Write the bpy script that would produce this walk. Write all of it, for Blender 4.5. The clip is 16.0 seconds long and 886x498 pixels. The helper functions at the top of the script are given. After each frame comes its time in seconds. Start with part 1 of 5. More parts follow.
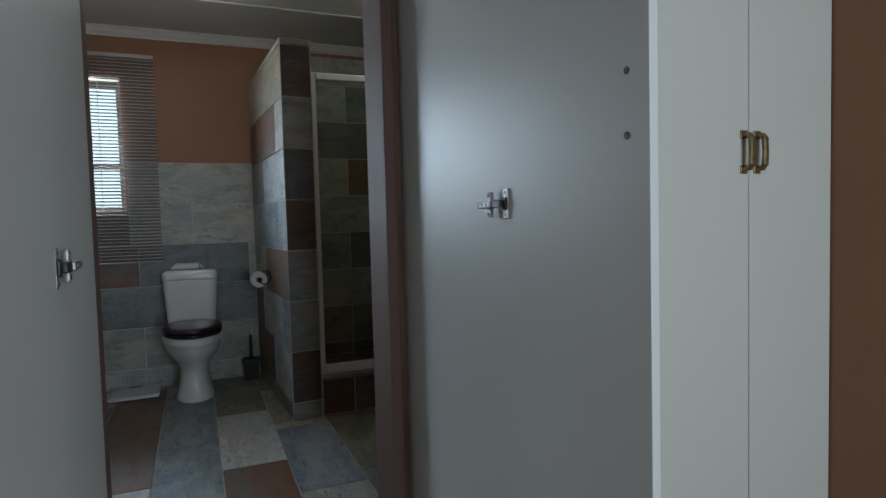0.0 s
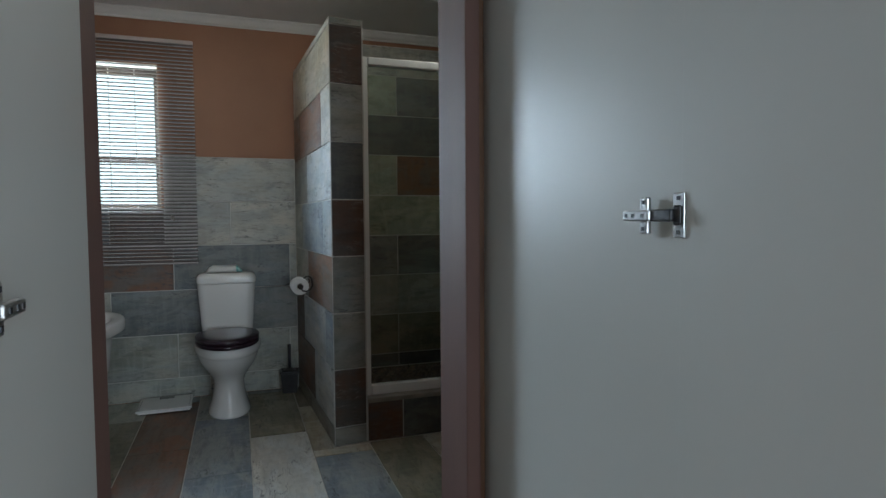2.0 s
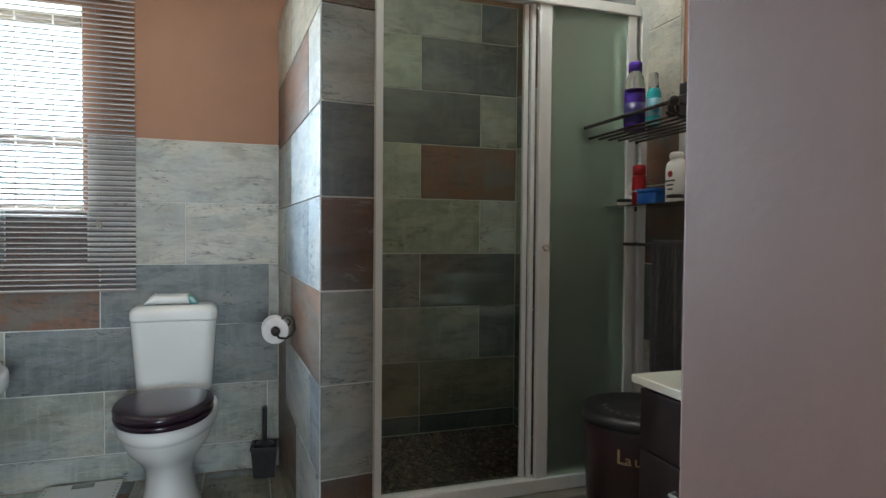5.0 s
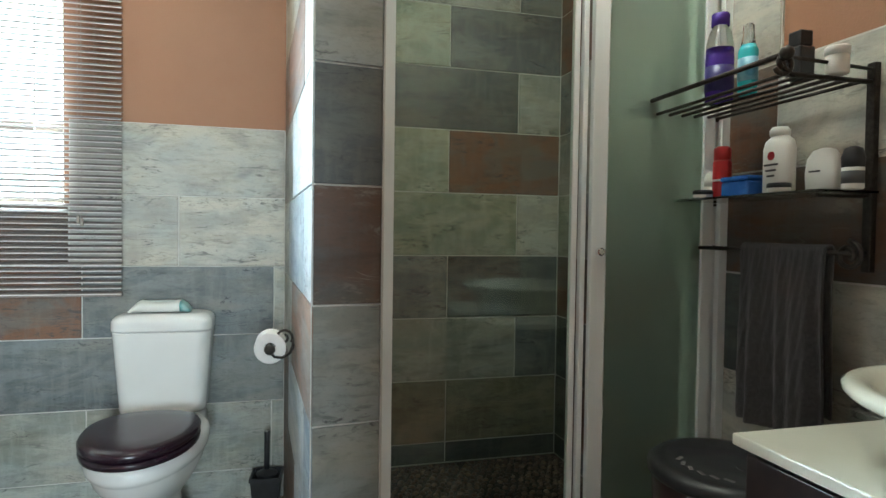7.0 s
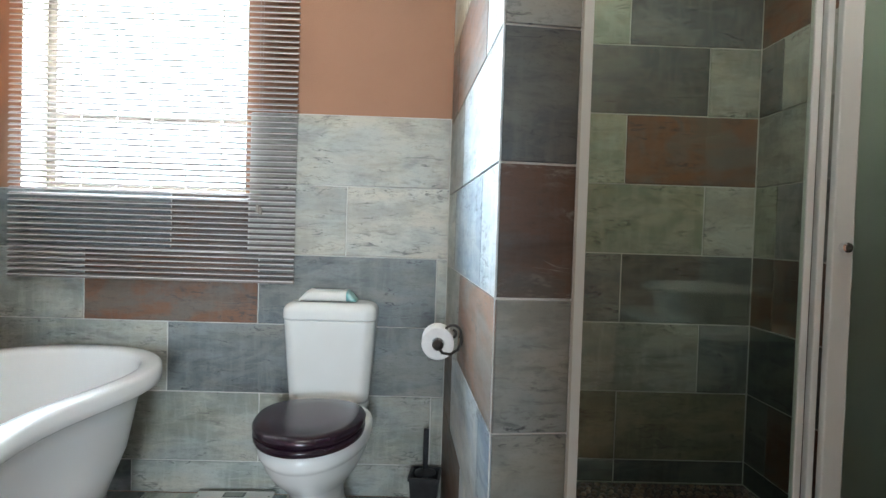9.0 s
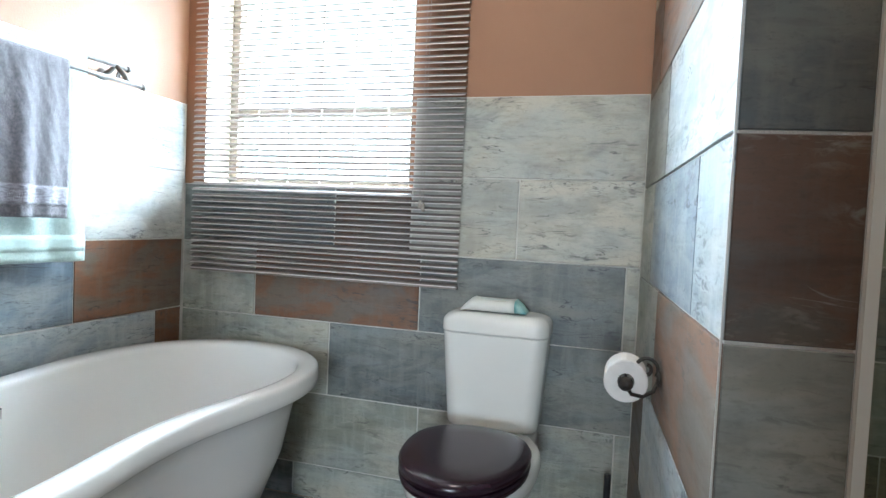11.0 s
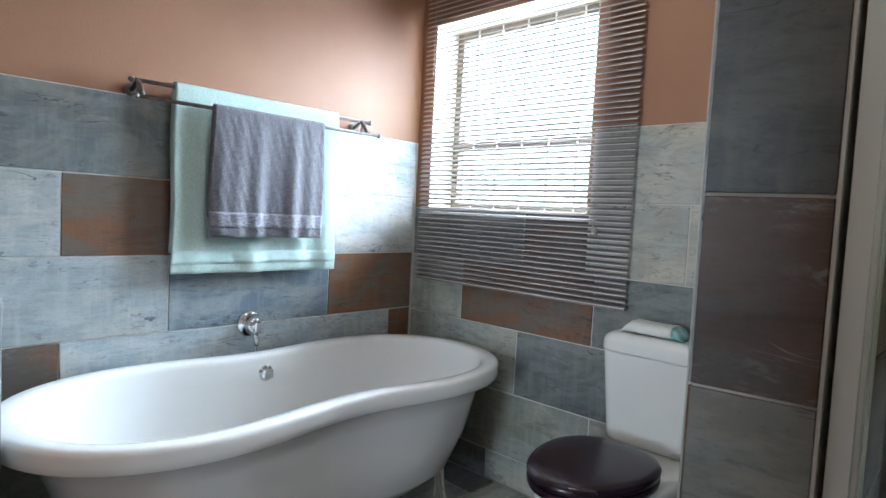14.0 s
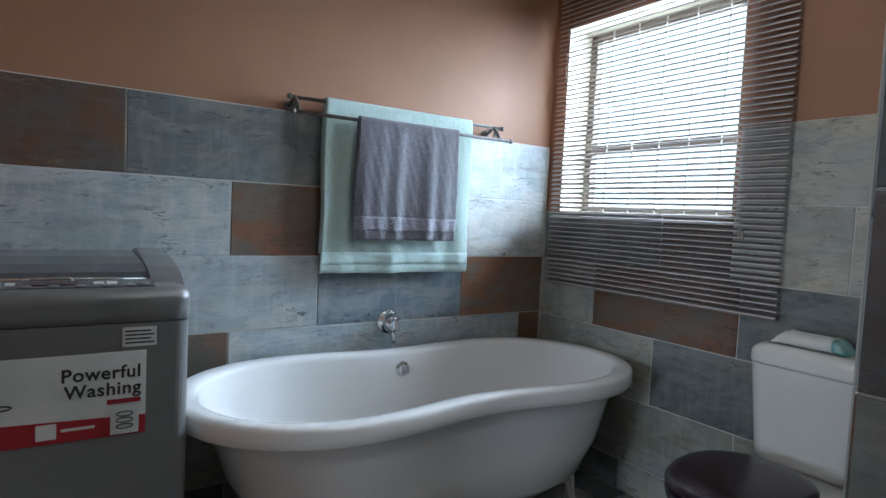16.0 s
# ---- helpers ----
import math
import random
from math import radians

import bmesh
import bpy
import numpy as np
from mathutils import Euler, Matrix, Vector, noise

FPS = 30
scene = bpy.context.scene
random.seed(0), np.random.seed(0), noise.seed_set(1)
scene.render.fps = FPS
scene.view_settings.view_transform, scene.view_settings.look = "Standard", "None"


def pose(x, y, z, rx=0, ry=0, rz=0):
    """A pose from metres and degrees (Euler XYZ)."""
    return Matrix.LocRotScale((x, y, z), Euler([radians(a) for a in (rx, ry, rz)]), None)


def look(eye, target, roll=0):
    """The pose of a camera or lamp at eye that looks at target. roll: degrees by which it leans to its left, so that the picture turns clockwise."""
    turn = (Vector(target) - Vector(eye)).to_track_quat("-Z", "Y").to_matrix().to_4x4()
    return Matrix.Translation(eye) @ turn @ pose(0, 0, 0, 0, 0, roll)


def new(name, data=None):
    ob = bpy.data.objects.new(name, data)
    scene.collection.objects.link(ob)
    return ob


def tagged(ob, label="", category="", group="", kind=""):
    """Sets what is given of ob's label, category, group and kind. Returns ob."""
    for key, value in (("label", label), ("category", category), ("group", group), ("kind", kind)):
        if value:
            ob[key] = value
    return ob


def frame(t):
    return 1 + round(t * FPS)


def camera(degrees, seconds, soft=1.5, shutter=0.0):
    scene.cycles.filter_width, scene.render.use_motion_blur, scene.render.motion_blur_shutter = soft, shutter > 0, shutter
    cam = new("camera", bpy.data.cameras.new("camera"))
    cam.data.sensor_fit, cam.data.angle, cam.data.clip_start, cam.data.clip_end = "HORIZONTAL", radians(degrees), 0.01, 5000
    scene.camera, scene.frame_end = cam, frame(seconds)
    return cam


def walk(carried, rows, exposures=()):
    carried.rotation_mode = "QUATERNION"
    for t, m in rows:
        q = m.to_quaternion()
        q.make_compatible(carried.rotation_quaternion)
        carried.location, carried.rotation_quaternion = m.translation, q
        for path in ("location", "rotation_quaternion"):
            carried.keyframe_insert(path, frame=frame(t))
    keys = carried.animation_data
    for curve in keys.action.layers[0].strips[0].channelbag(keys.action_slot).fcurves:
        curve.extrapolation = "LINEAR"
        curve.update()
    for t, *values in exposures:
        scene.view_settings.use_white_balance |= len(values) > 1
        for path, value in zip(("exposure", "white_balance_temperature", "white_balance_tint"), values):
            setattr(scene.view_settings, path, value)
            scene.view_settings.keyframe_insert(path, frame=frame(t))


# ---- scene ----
cam = camera(73.8, 16.0)
PATH = [
    (0, (0.007, -0.191, 1.179), (0.78, 1.651, 1.077), -1.5),
    (0.5, (-0.024, -0.14, 1.19), (0.749, 1.702, 1.088), -1.3),
    (1, (-0.036, -0.064, 1.191), (0.722, 1.784, 1.09), -1.0),
    (1.5, (-0.023, 0.071, 1.184), (0.698, 1.934, 1.082), -0.8),
    (2, (0.039, 0.252, 1.204), (0.695, 2.138, 1.105), -0.4),
    (2.5, (0.062, 0.404, 1.202), (0.682, 2.304, 1.109), -0.2),
    (3, (0.087, 0.628, 1.217), (0.694, 2.532, 1.147), -0.0),
    (3.5, (0.12, 0.829, 1.205), (0.731, 2.732, 1.152), 0.1),
    (4, (0.167, 1.059, 1.201), (0.781, 2.961, 1.149), 0.3),
    (6.5, (0.436, 1.835, 1.195), (1.07, 3.731, 1.144), 0.5),
    (7, (0.446, 1.874, 1.199), (0.955, 3.807, 1.144), 0.8),
    (7.5, (0.449, 1.896, 1.179), (0.806, 3.863, 1.128), 1.1),
    (8, (0.436, 1.911, 1.181), (0.663, 3.897, 1.127), 1.4),
    (8.5, (0.411, 1.96, 1.17), (0.542, 3.955, 1.117), 1.6),
    (9, (0.359, 2.062, 1.155), (0.401, 4.061, 1.1), 1.8),
    (9.5, (0.313, 2.202, 1.14), (0.252, 4.201, 1.083), 2.0),
    (10, (0.28, 2.303, 1.144), (0.07, 4.291, 1.079), 2.2),
    (12.5, (0.657, 2.505, 1.208), (-0.394, 4.203, 1.095), 2.8),
    (13, (0.769, 2.469, 1.221), (-0.399, 4.089, 1.104), 2.7),
    (13.5, (0.835, 2.429, 1.241), (-0.449, 3.958, 1.121), 2.9),
    (14, (0.859, 2.411, 1.262), (-0.528, 3.846, 1.143), 3.0),
    (14.5, (0.866, 2.395, 1.261), (-0.623, 3.725, 1.141), 3.0),
    (15, (0.868, 2.391, 1.259), (-0.694, 3.634, 1.136), 2.9),
    (15.5, (0.871, 2.372, 1.252), (-0.738, 3.553, 1.13), 2.8),
    (16, (0.874, 2.364, 1.247), (-0.785, 3.475, 1.13), 2.8),
]
EXPOSURES = [(0, -3.1, 5850, 5), (2, -2.62, 5850, 4), (3, -2.35, 5950, 7), (4, -1.85, 5900, 8), (6.3, -0.78, 5900, -4), (9, -0.65, 5900, 4), (12.5, -1.15, 5850, 4), (14, -1.4, 5750, 6), (16, -2.2, 5650, 7)]
walk(cam, [(t, look(eye, target, roll)) for t, eye, target, roll in PATH], EXPOSURES)

# ---- light ----
world = bpy.data.worlds.new("sky")
scene.world = world
world.use_nodes = True
sky = world.node_tree.nodes.new("ShaderNodeTexSky")
sky.sky_type, sky.sun_disc = "NISHITA", False
sky.sun_elevation, sky.sun_rotation = radians(58), radians(115)
world.node_tree.links.new(sky.outputs[0], world.node_tree.nodes["Background"].inputs[0])
world.node_tree.nodes["Background"].inputs[1].default_value = 0.1

sun = new("sun", bpy.data.lights.new("sun", "SUN"))
sun.data.energy, sun.data.angle, sun.data.color = 3.0, radians(0.5), (1.0, 0.95, 0.88)
sun.matrix_world = look((6, -2.8, 10.6), (0, 0, 0))


def window_light(name, m, wide, high, watts, colour):
    lamp = new(name, bpy.data.lights.new(name, "AREA"))
    lamp.data.shape, lamp.data.size, lamp.data.size_y = "RECTANGLE", wide, high
    lamp.data.energy, lamp.data.color = watts, colour
    lamp.matrix_world = m
    return lamp


window_light("bathroom_daylight", look((-1.10, 5.18, 1.84), (-1.10, 4.18, 1.06)), 1.9, 1.3, 2050, (0.80, 0.90, 1.0))
window_light("bedroom_daylight", look((0.90, -2.95, 1.45), (0.25, 0.0, 1.40)), 1.4, 1.2, 540, (0.84, 0.92, 1.0))


# ---- materials ----
def material(name, colour, rough=0.5, metal=0.0, second=None, scale=(6, 6, 6), mix=(0.4, 0.65), bump=0.0, bump_scale=60.0,
             rough_vary=0.0, coat=0.0, detail=6.0, sheen=0.0):
    m = bpy.data.materials.new(name)
    m.use_nodes = True
    nodes, links = m.node_tree.nodes, m.node_tree.links
    b = nodes["Principled BSDF"]
    b.inputs["Base Color"].default_value = (*colour, 1)
    b.inputs["Roughness"].default_value, b.inputs["Metallic"].default_value = rough, metal
    b.inputs["Coat Weight"].default_value = coat
    b.inputs["Sheen Weight"].default_value = sheen
    place = nodes.new("ShaderNodeTexCoord")
    if second is not None:
        fit_map = nodes.new("ShaderNodeMapping")
        fit_map.inputs["Scale"].default_value = scale
        links.new(place.outputs["Object"], fit_map.inputs["Vector"])
        grain = nodes.new("ShaderNodeTexNoise")
        grain.inputs["Scale"].default_value, grain.inputs["Detail"].default_value = 1.0, detail
        links.new(fit_map.outputs[0], grain.inputs["Vector"])
        ramp = nodes.new("ShaderNodeValToRGB")
        ramp.color_ramp.elements[0].position, ramp.color_ramp.elements[1].position = mix
        ramp.color_ramp.elements[0].color, ramp.color_ramp.elements[1].color = (*colour, 1), (*second, 1)
        links.new(grain.outputs["Fac"], ramp.inputs[0])
        links.new(ramp.outputs[0], b.inputs["Base Color"])
        if rough_vary:
            vary = nodes.new("ShaderNodeMapRange")
            vary.inputs["To Min"].default_value, vary.inputs["To Max"].default_value = rough - rough_vary, rough + rough_vary
            links.new(grain.outputs["Fac"], vary.inputs["Value"])
            links.new(vary.outputs[0], b.inputs["Roughness"])
    if bump:
        fine = nodes.new("ShaderNodeTexNoise")
        fine.inputs["Scale"].default_value, fine.inputs["Detail"].default_value = bump_scale, 4.0
        links.new(place.outputs["Object"], fine.inputs["Vector"])
        relief = nodes.new("ShaderNodeBump")
        relief.inputs["Strength"].default_value, relief.inputs["Distance"].default_value = bump, 0.01
        links.new(fine.outputs["Fac"], relief.inputs["Height"])
        links.new(relief.outputs[0], b.inputs["Normal"])
    return m


def glass(name, colour, rough=0.0):
    m = material(name, colour, rough)
    m.node_tree.nodes["Principled BSDF"].inputs["Transmission Weight"].default_value = 1.0
    m.node_tree.nodes["Principled BSDF"].inputs["IOR"].default_value = 1.45
    return m


def tile_material(name, base, worn, flake, rough=0.42):
    """Glazed tile printed as weathered painted wood: long brush streaks, worn patches and dark flaked marks."""
    m = bpy.data.materials.new(name)
    m.use_nodes = True
    nodes, links = m.node_tree.nodes, m.node_tree.links
    b = nodes["Principled BSDF"]
    place, info = nodes.new("ShaderNodeTexCoord"), nodes.new("ShaderNodeObjectInfo")
    shift = nodes.new("ShaderNodeMath")
    shift.operation, shift.inputs[1].default_value = "MULTIPLY", 57.0
    links.new(info.outputs["Random"], shift.inputs[0])
    joined = nodes.new("ShaderNodeCombineXYZ")
    for k in range(3):
        links.new(shift.outputs[0], joined.inputs[k])
    moved = nodes.new("ShaderNodeVectorMath")
    links.new(place.outputs["Object"], moved.inputs[0])
    links.new(joined.outputs[0], moved.inputs[1])

    def noise_of(scale, detail=5.0, rough_=0.6, distort=0.0):
        mapped = nodes.new("ShaderNodeMapping")
        mapped.inputs["Scale"].default_value = scale
        links.new(moved.outputs[0], mapped.inputs["Vector"])
        n = nodes.new("ShaderNodeTexNoise")
        n.inputs["Scale"].default_value, n.inputs["Detail"].default_value = 1.0, detail
        n.inputs["Roughness"].default_value, n.inputs["Distortion"].default_value = rough_, distort
        links.new(mapped.outputs[0], n.inputs["Vector"])
        return n.outputs["Fac"]

    def ramp_of(value, low, high):
        r = nodes.new("ShaderNodeMapRange")
        r.inputs["From Min"].default_value, r.inputs["From Max"].default_value = low, high
        links.new(value, r.inputs["Value"])
        return r.outputs[0]

    def mixed(value, first, second):
        x = nodes.new("ShaderNodeMix")
        x.data_type = "RGBA"
        links.new(value, x.inputs[0])
        for socket, c in ((x.inputs[6], first), (x.inputs[7], second)):
            if isinstance(c, tuple):
                socket.default_value = (*c, 1)
            else:
                links.new(c, socket)
        return x.outputs[2]

    streak = noise_of((4, 4, 20), 5.0, 0.62, 0.3)
    patch = noise_of((3.2, 3.2, 6.5), 5.0, 0.58, 0.8)
    marks = noise_of((16, 16, 48), 4.0, 0.6, 0.9)
    zone = noise_of((2.4, 2.4, 6.5), 2.0)
    c = mixed(ramp_of(patch, 0.44, 0.57), base, worn)
    c = mixed(ramp_of(streak, 0.52, 0.80), c, tuple(0.60 * v for v in base))
    c = mixed(ramp_of(noise_of((22, 22, 75), 4.0, 0.65, 0.4), 0.52, 1.0), c, tuple(0.50 * v for v in worn))
    c = mixed(ramp_of(noise_of((9, 9, 40), 4.0, 0.65, 0.6), 0.55, 0.95), c, tuple(min(1.0, 1.35 * v) for v in worn))
    # upright brush strokes of the whitewash, then long hairline cracks in the print
    brush_lift = nodes.new("ShaderNodeMath")
    brush_lift.operation, brush_lift.inputs[1].default_value = "MULTIPLY", 0.55
    links.new(ramp_of(noise_of((34, 34, 5), 3.0, 0.6, 0.2), 0.48, 0.80), brush_lift.inputs[0])
    c = mixed(brush_lift.outputs[0], c, tuple(min(1.0, 1.25 * v) for v in worn))
    level = nodes.new("ShaderNodeMath")
    level.operation, level.inputs[1].default_value = "SUBTRACT", 0.5
    links.new(noise_of((3.5, 3.5, 26), 3.0, 0.5, 0.7), level.inputs[0])
    apart_from = nodes.new("ShaderNodeMath")
    apart_from.operation = "ABSOLUTE"
    links.new(level.outputs[0], apart_from.inputs[0])
    crack = nodes.new("ShaderNodeMath")
    crack.operation = "MULTIPLY"
    links.new(ramp_of(apart_from.outputs[0], 0.012, 0.002), crack.inputs[0])
    links.new(ramp_of(noise_of((5, 5, 9), 3.0), 0.52, 0.64), crack.inputs[1])
    c = mixed(crack.outputs[0], c, flake)
    both = nodes.new("ShaderNodeMath")
    both.operation = "MULTIPLY"
    links.new(ramp_of(marks, 0.54, 0.66), both.inputs[0])
    links.new(ramp_of(zone, 0.55, 0.66), both.inputs[1])
    c = mixed(both.outputs[0], c, flake)
    # chipped print along the long edges
    apart = nodes.new("ShaderNodeSeparateXYZ")
    links.new(place.outputs["Generated"], apart.inputs[0])
    off = nodes.new("ShaderNodeMath")
    off.operation, off.inputs[1].default_value = "SUBTRACT", 0.5
    links.new(apart.outputs[2], off.inputs[0])
    side = nodes.new("ShaderNodeMath")
    side.operation = "ABSOLUTE"
    links.new(off.outputs[0], side.inputs[0])
    chips = nodes.new("ShaderNodeMath")
    chips.operation = "MULTIPLY"
    links.new(ramp_of(side.outputs[0], 0.30, 0.46), chips.inputs[0])
    links.new(ramp_of(noise_of((24, 24, 60), 5.0, 0.65, 1.2), 0.54, 0.62), chips.inputs[1])
    sparse = nodes.new("ShaderNodeMath")
    sparse.operation = "MULTIPLY"
    links.new(chips.outputs[0], sparse.inputs[0])
    links.new(ramp_of(noise_of((5, 5, 5), 2.0), 0.48, 0.60), sparse.inputs[1])
    c = mixed(sparse.outputs[0], c, flake)
    # cool and warm clouds in the print
    cloud = noise_of((3.5, 3.5, 9), 3.0, 0.55, 0.6)
    tint = nodes.new("ShaderNodeMix")
    tint.data_type, tint.blend_type = "RGBA", "MULTIPLY"
    tint.inputs[0].default_value = 1.0
    links.new(c, tint.inputs[6])
    links.new(mixed(ramp_of(cloud, 0.36, 0.64), (0.94, 0.985, 1.03), (1.05, 1.01, 0.95)), tint.inputs[7])
    c = tint.outputs[2]
    # fine pitted print all over
    c = mixed(ramp_of(noise_of((110, 110, 190), 3.0, 0.7), 0.56, 0.90), c, tuple(0.55 * v for v in base))
    shade = nodes.new("ShaderNodeHueSaturation")
    vary = nodes.new("ShaderNodeMapRange")
    vary.inputs["To Min"].default_value, vary.inputs["To Max"].default_value = 0.86, 1.12
    links.new(info.outputs["Random"], vary.inputs["Value"])
    links.new(vary.outputs[0], shade.inputs["Value"])
    links.new(c, shade.inputs["Color"])
    links.new(shade.outputs[0], b.inputs["Base Color"])
    gloss = nodes.new("ShaderNodeMapRange")
    gloss.inputs["To Min"].default_value, gloss.inputs["To Max"].default_value = rough - 0.12, rough + 0.18
    links.new(streak, gloss.inputs["Value"])
    links.new(gloss.outputs[0], b.inputs["Roughness"])
    relief = nodes.new("ShaderNodeBump")
    relief.inputs["Strength"].default_value, relief.inputs["Distance"].default_value = 0.25, 0.003
    links.new(streak, relief.inputs["Height"])
    links.new(relief.outputs[0], b.inputs["Normal"])
    return m


TILE = {
    "rust": tile_material("tile_rust", (0.178, 0.081, 0.040), (0.132, 0.105, 0.084), (0.055, 0.045, 0.042)),
    "brown": tile_material("tile_brown", (0.135, 0.066, 0.036), (0.098, 0.086, 0.074), (0.17, 0.14, 0.11)),
    "mist": tile_material("tile_mist", (0.34, 0.38, 0.40), (0.44, 0.46, 0.46), (0.10, 0.11, 0.12)),
    "white": tile_material("tile_white", (0.50, 0.49, 0.43), (0.37, 0.36, 0.32), (0.13, 0.13, 0.125)),
    "pale": tile_material("tile_pale", (0.60, 0.61, 0.59), (0.47, 0.47, 0.45), (0.14, 0.145, 0.15)),
    "grey": tile_material("tile_grey", (0.27, 0.285, 0.25), (0.38, 0.38, 0.34), (0.10, 0.105, 0.10)),
    "green": tile_material("tile_green", (0.25, 0.285, 0.215), (0.37, 0.38, 0.30), (0.10, 0.12, 0.095)),
    "slate": tile_material("tile_slate", (0.125, 0.140, 0.145), (0.21, 0.22, 0.21), (0.045, 0.05, 0.055)),
    "dark": tile_material("tile_dark", (0.065, 0.08, 0.08), (0.12, 0.13, 0.12), (0.025, 0.03, 0.03)),
    "blue": tile_material("tile_blue", (0.15, 0.185, 0.225), (0.25, 0.275, 0.29), (0.06, 0.07, 0.085)),
    "olive": tile_material("tile_olive", (0.14, 0.138, 0.10), (0.23, 0.215, 0.16), (0.065, 0.065, 0.05)),
    # Darkened white, brown and slate: shade on the partition's end put into the colour.
    "dim_white": tile_material("tile_dim_white", (0.265, 0.27, 0.245), (0.20, 0.205, 0.185), (0.06, 0.06, 0.06)),
    "dim_brown": tile_material("tile_dim_brown", (0.082, 0.044, 0.027), (0.062, 0.056, 0.047), (0.16, 0.14, 0.115)),
    "dim_slate": tile_material("tile_dim_slate", (0.066, 0.075, 0.077), (0.10, 0.105, 0.094), (0.034, 0.038, 0.042)),
    "sand": tile_material("tile_sand", (0.33, 0.30, 0.22), (0.43, 0.41, 0.35), (0.15, 0.135, 0.105)),
}
grout = material("grout", (0.62, 0.61, 0.57), 0.9, second=(0.48, 0.47, 0.43), scale=(9, 9, 9), bump=0.3, bump_scale=220)
paint = material("terracotta_paint", (0.297, 0.146, 0.080), 0.6, second=(0.266, 0.129, 0.070), scale=(2, 2, 2), bump=0.12, bump_scale=180)
frame_paint = material("brown_frame_paint", (0.148, 0.079, 0.065), 0.65, second=(0.175, 0.097, 0.078), scale=(5, 5, 1.4), bump=0.05, bump_scale=60)
casing_wood = material("stained_casing_wood", (0.16, 0.08, 0.045), 0.5, second=(0.26, 0.14, 0.07), scale=(22, 22, 2), bump=0.15, bump_scale=90)
ceiling_white = material("ceiling_paint", (0.74, 0.74, 0.72), 0.8, second=(0.68, 0.68, 0.66), scale=(1.5, 1.5, 1.5), bump=0.06, bump_scale=150)
board = material("white_melamine", (0.68, 0.695, 0.67), 0.42, second=(0.71, 0.725, 0.695), scale=(1.2, 1.2, 0.5), mix=(0.2, 0.8), detail=2.0, bump=0.015, bump_scale=240)
cream = material("cream_cupboard_paint", (0.66, 0.66, 0.585), 0.4, second=(0.63, 0.63, 0.555), scale=(1.5, 1.5, 0.8), mix=(0.2, 0.8), detail=2.0, bump=0.03, bump_scale=250)
steel = material("satin_steel", (0.55, 0.55, 0.54), 0.3, 1.0, second=(0.45, 0.45, 0.45), scale=(40, 40, 40))
dark_steel = material("dark_spring_steel", (0.05, 0.05, 0.055), 0.4, 0.6, second=(0.09, 0.09, 0.09), scale=(40, 40, 40))
brass = material("aged_brass", (0.30, 0.22, 0.11), 0.42, 0.8, second=(0.20, 0.14, 0.07), scale=(60, 60, 60))
chrome = material("chrome", (0.82, 0.83, 0.85), 0.07, 1.0)
aluminium = material("white_powder_coat", (0.80, 0.83, 0.82), 0.30, second=(0.75, 0.78, 0.77), scale=(12, 12, 2))
bar_paint = material("security_bar_paint", (0.72, 0.71, 0.68), 0.45, second=(0.64, 0.63, 0.60), scale=(6, 6, 6))
window_paint = material("window_frame_paint", (0.13, 0.10, 0.08), 0.45, second=(0.10, 0.08, 0.065), scale=(6, 6, 6))
reveal_paint = material("reveal_paint", (0.72, 0.66, 0.54), 0.7, second=(0.66, 0.60, 0.48), scale=(5, 5, 5), bump=0.1, bump_scale=160)
clear_glass = glass("clear_glass", (0.88, 0.96, 0.88))
shelf_glass = glass("shelf_glass", (0.75, 0.88, 0.82), 0.02)
frosted = glass("frosted_glass", (0.66, 0.80, 0.68), 0.36)
frosted.node_tree.nodes["Principled BSDF"].inputs["Transmission Weight"].default_value = 0.90
ceramic = material("white_ceramic", (0.80, 0.80, 0.77), 0.2, second=(0.76, 0.76, 0.73), scale=(4, 4, 4), coat=0.4)
basin_ceramic = material("cream_ceramic", (0.72, 0.71, 0.60), 0.14, second=(0.69, 0.68, 0.57), scale=(4, 4, 4), coat=0.4)
acrylic = material("white_acrylic", (0.90, 0.90, 0.89), 0.2, second=(0.885, 0.885, 0.875), scale=(3, 3, 3), coat=0.3)
mahogany = material("dark_mahogany", (0.017, 0.007, 0.014), 0.24, second=(0.024, 0.010, 0.017), scale=(3, 20, 20))
black_plastic = material("black_plastic", (0.015, 0.015, 0.017), 0.4, second=(0.025, 0.025, 0.028), scale=(30, 30, 30), bump=0.05, bump_scale=300)
iron = material("wrought_iron", (0.035, 0.03, 0.027), 0.45, 0.6, second=(0.06, 0.052, 0.045), scale=(70, 70, 70), bump=0.2, bump_scale=240)
rail_metal = material("pewter_rail", (0.22, 0.21, 0.20), 0.35, 0.9, second=(0.15, 0.14, 0.135), scale=(50, 50, 50))
# Slat body darkened, front lip pale: edge highlight and gap shade put into colour.
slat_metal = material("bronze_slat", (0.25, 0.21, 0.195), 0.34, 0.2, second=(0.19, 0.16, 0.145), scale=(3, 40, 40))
slat_lip_glint = material("painted_slat_glint", (0.74, 0.70, 0.68), 0.30, 0.2, second=(0.64, 0.60, 0.58), scale=(3, 40, 40))
cord = material("blind_cord", (0.36, 0.32, 0.28), 0.8, second=(0.30, 0.26, 0.22), scale=(90, 90, 90))
paper = material("tissue_paper", (0.80, 0.79, 0.77), 0.9, second=(0.74, 0.73, 0.71), scale=(40, 40, 40), bump=0.2, bump_scale=200)
teal_towel = material("aqua_terry", (0.50, 0.65, 0.60), 0.95, second=(0.60, 0.74, 0.69), scale=(120, 120, 120), bump=0.8, bump_scale=420, sheen=0.4)
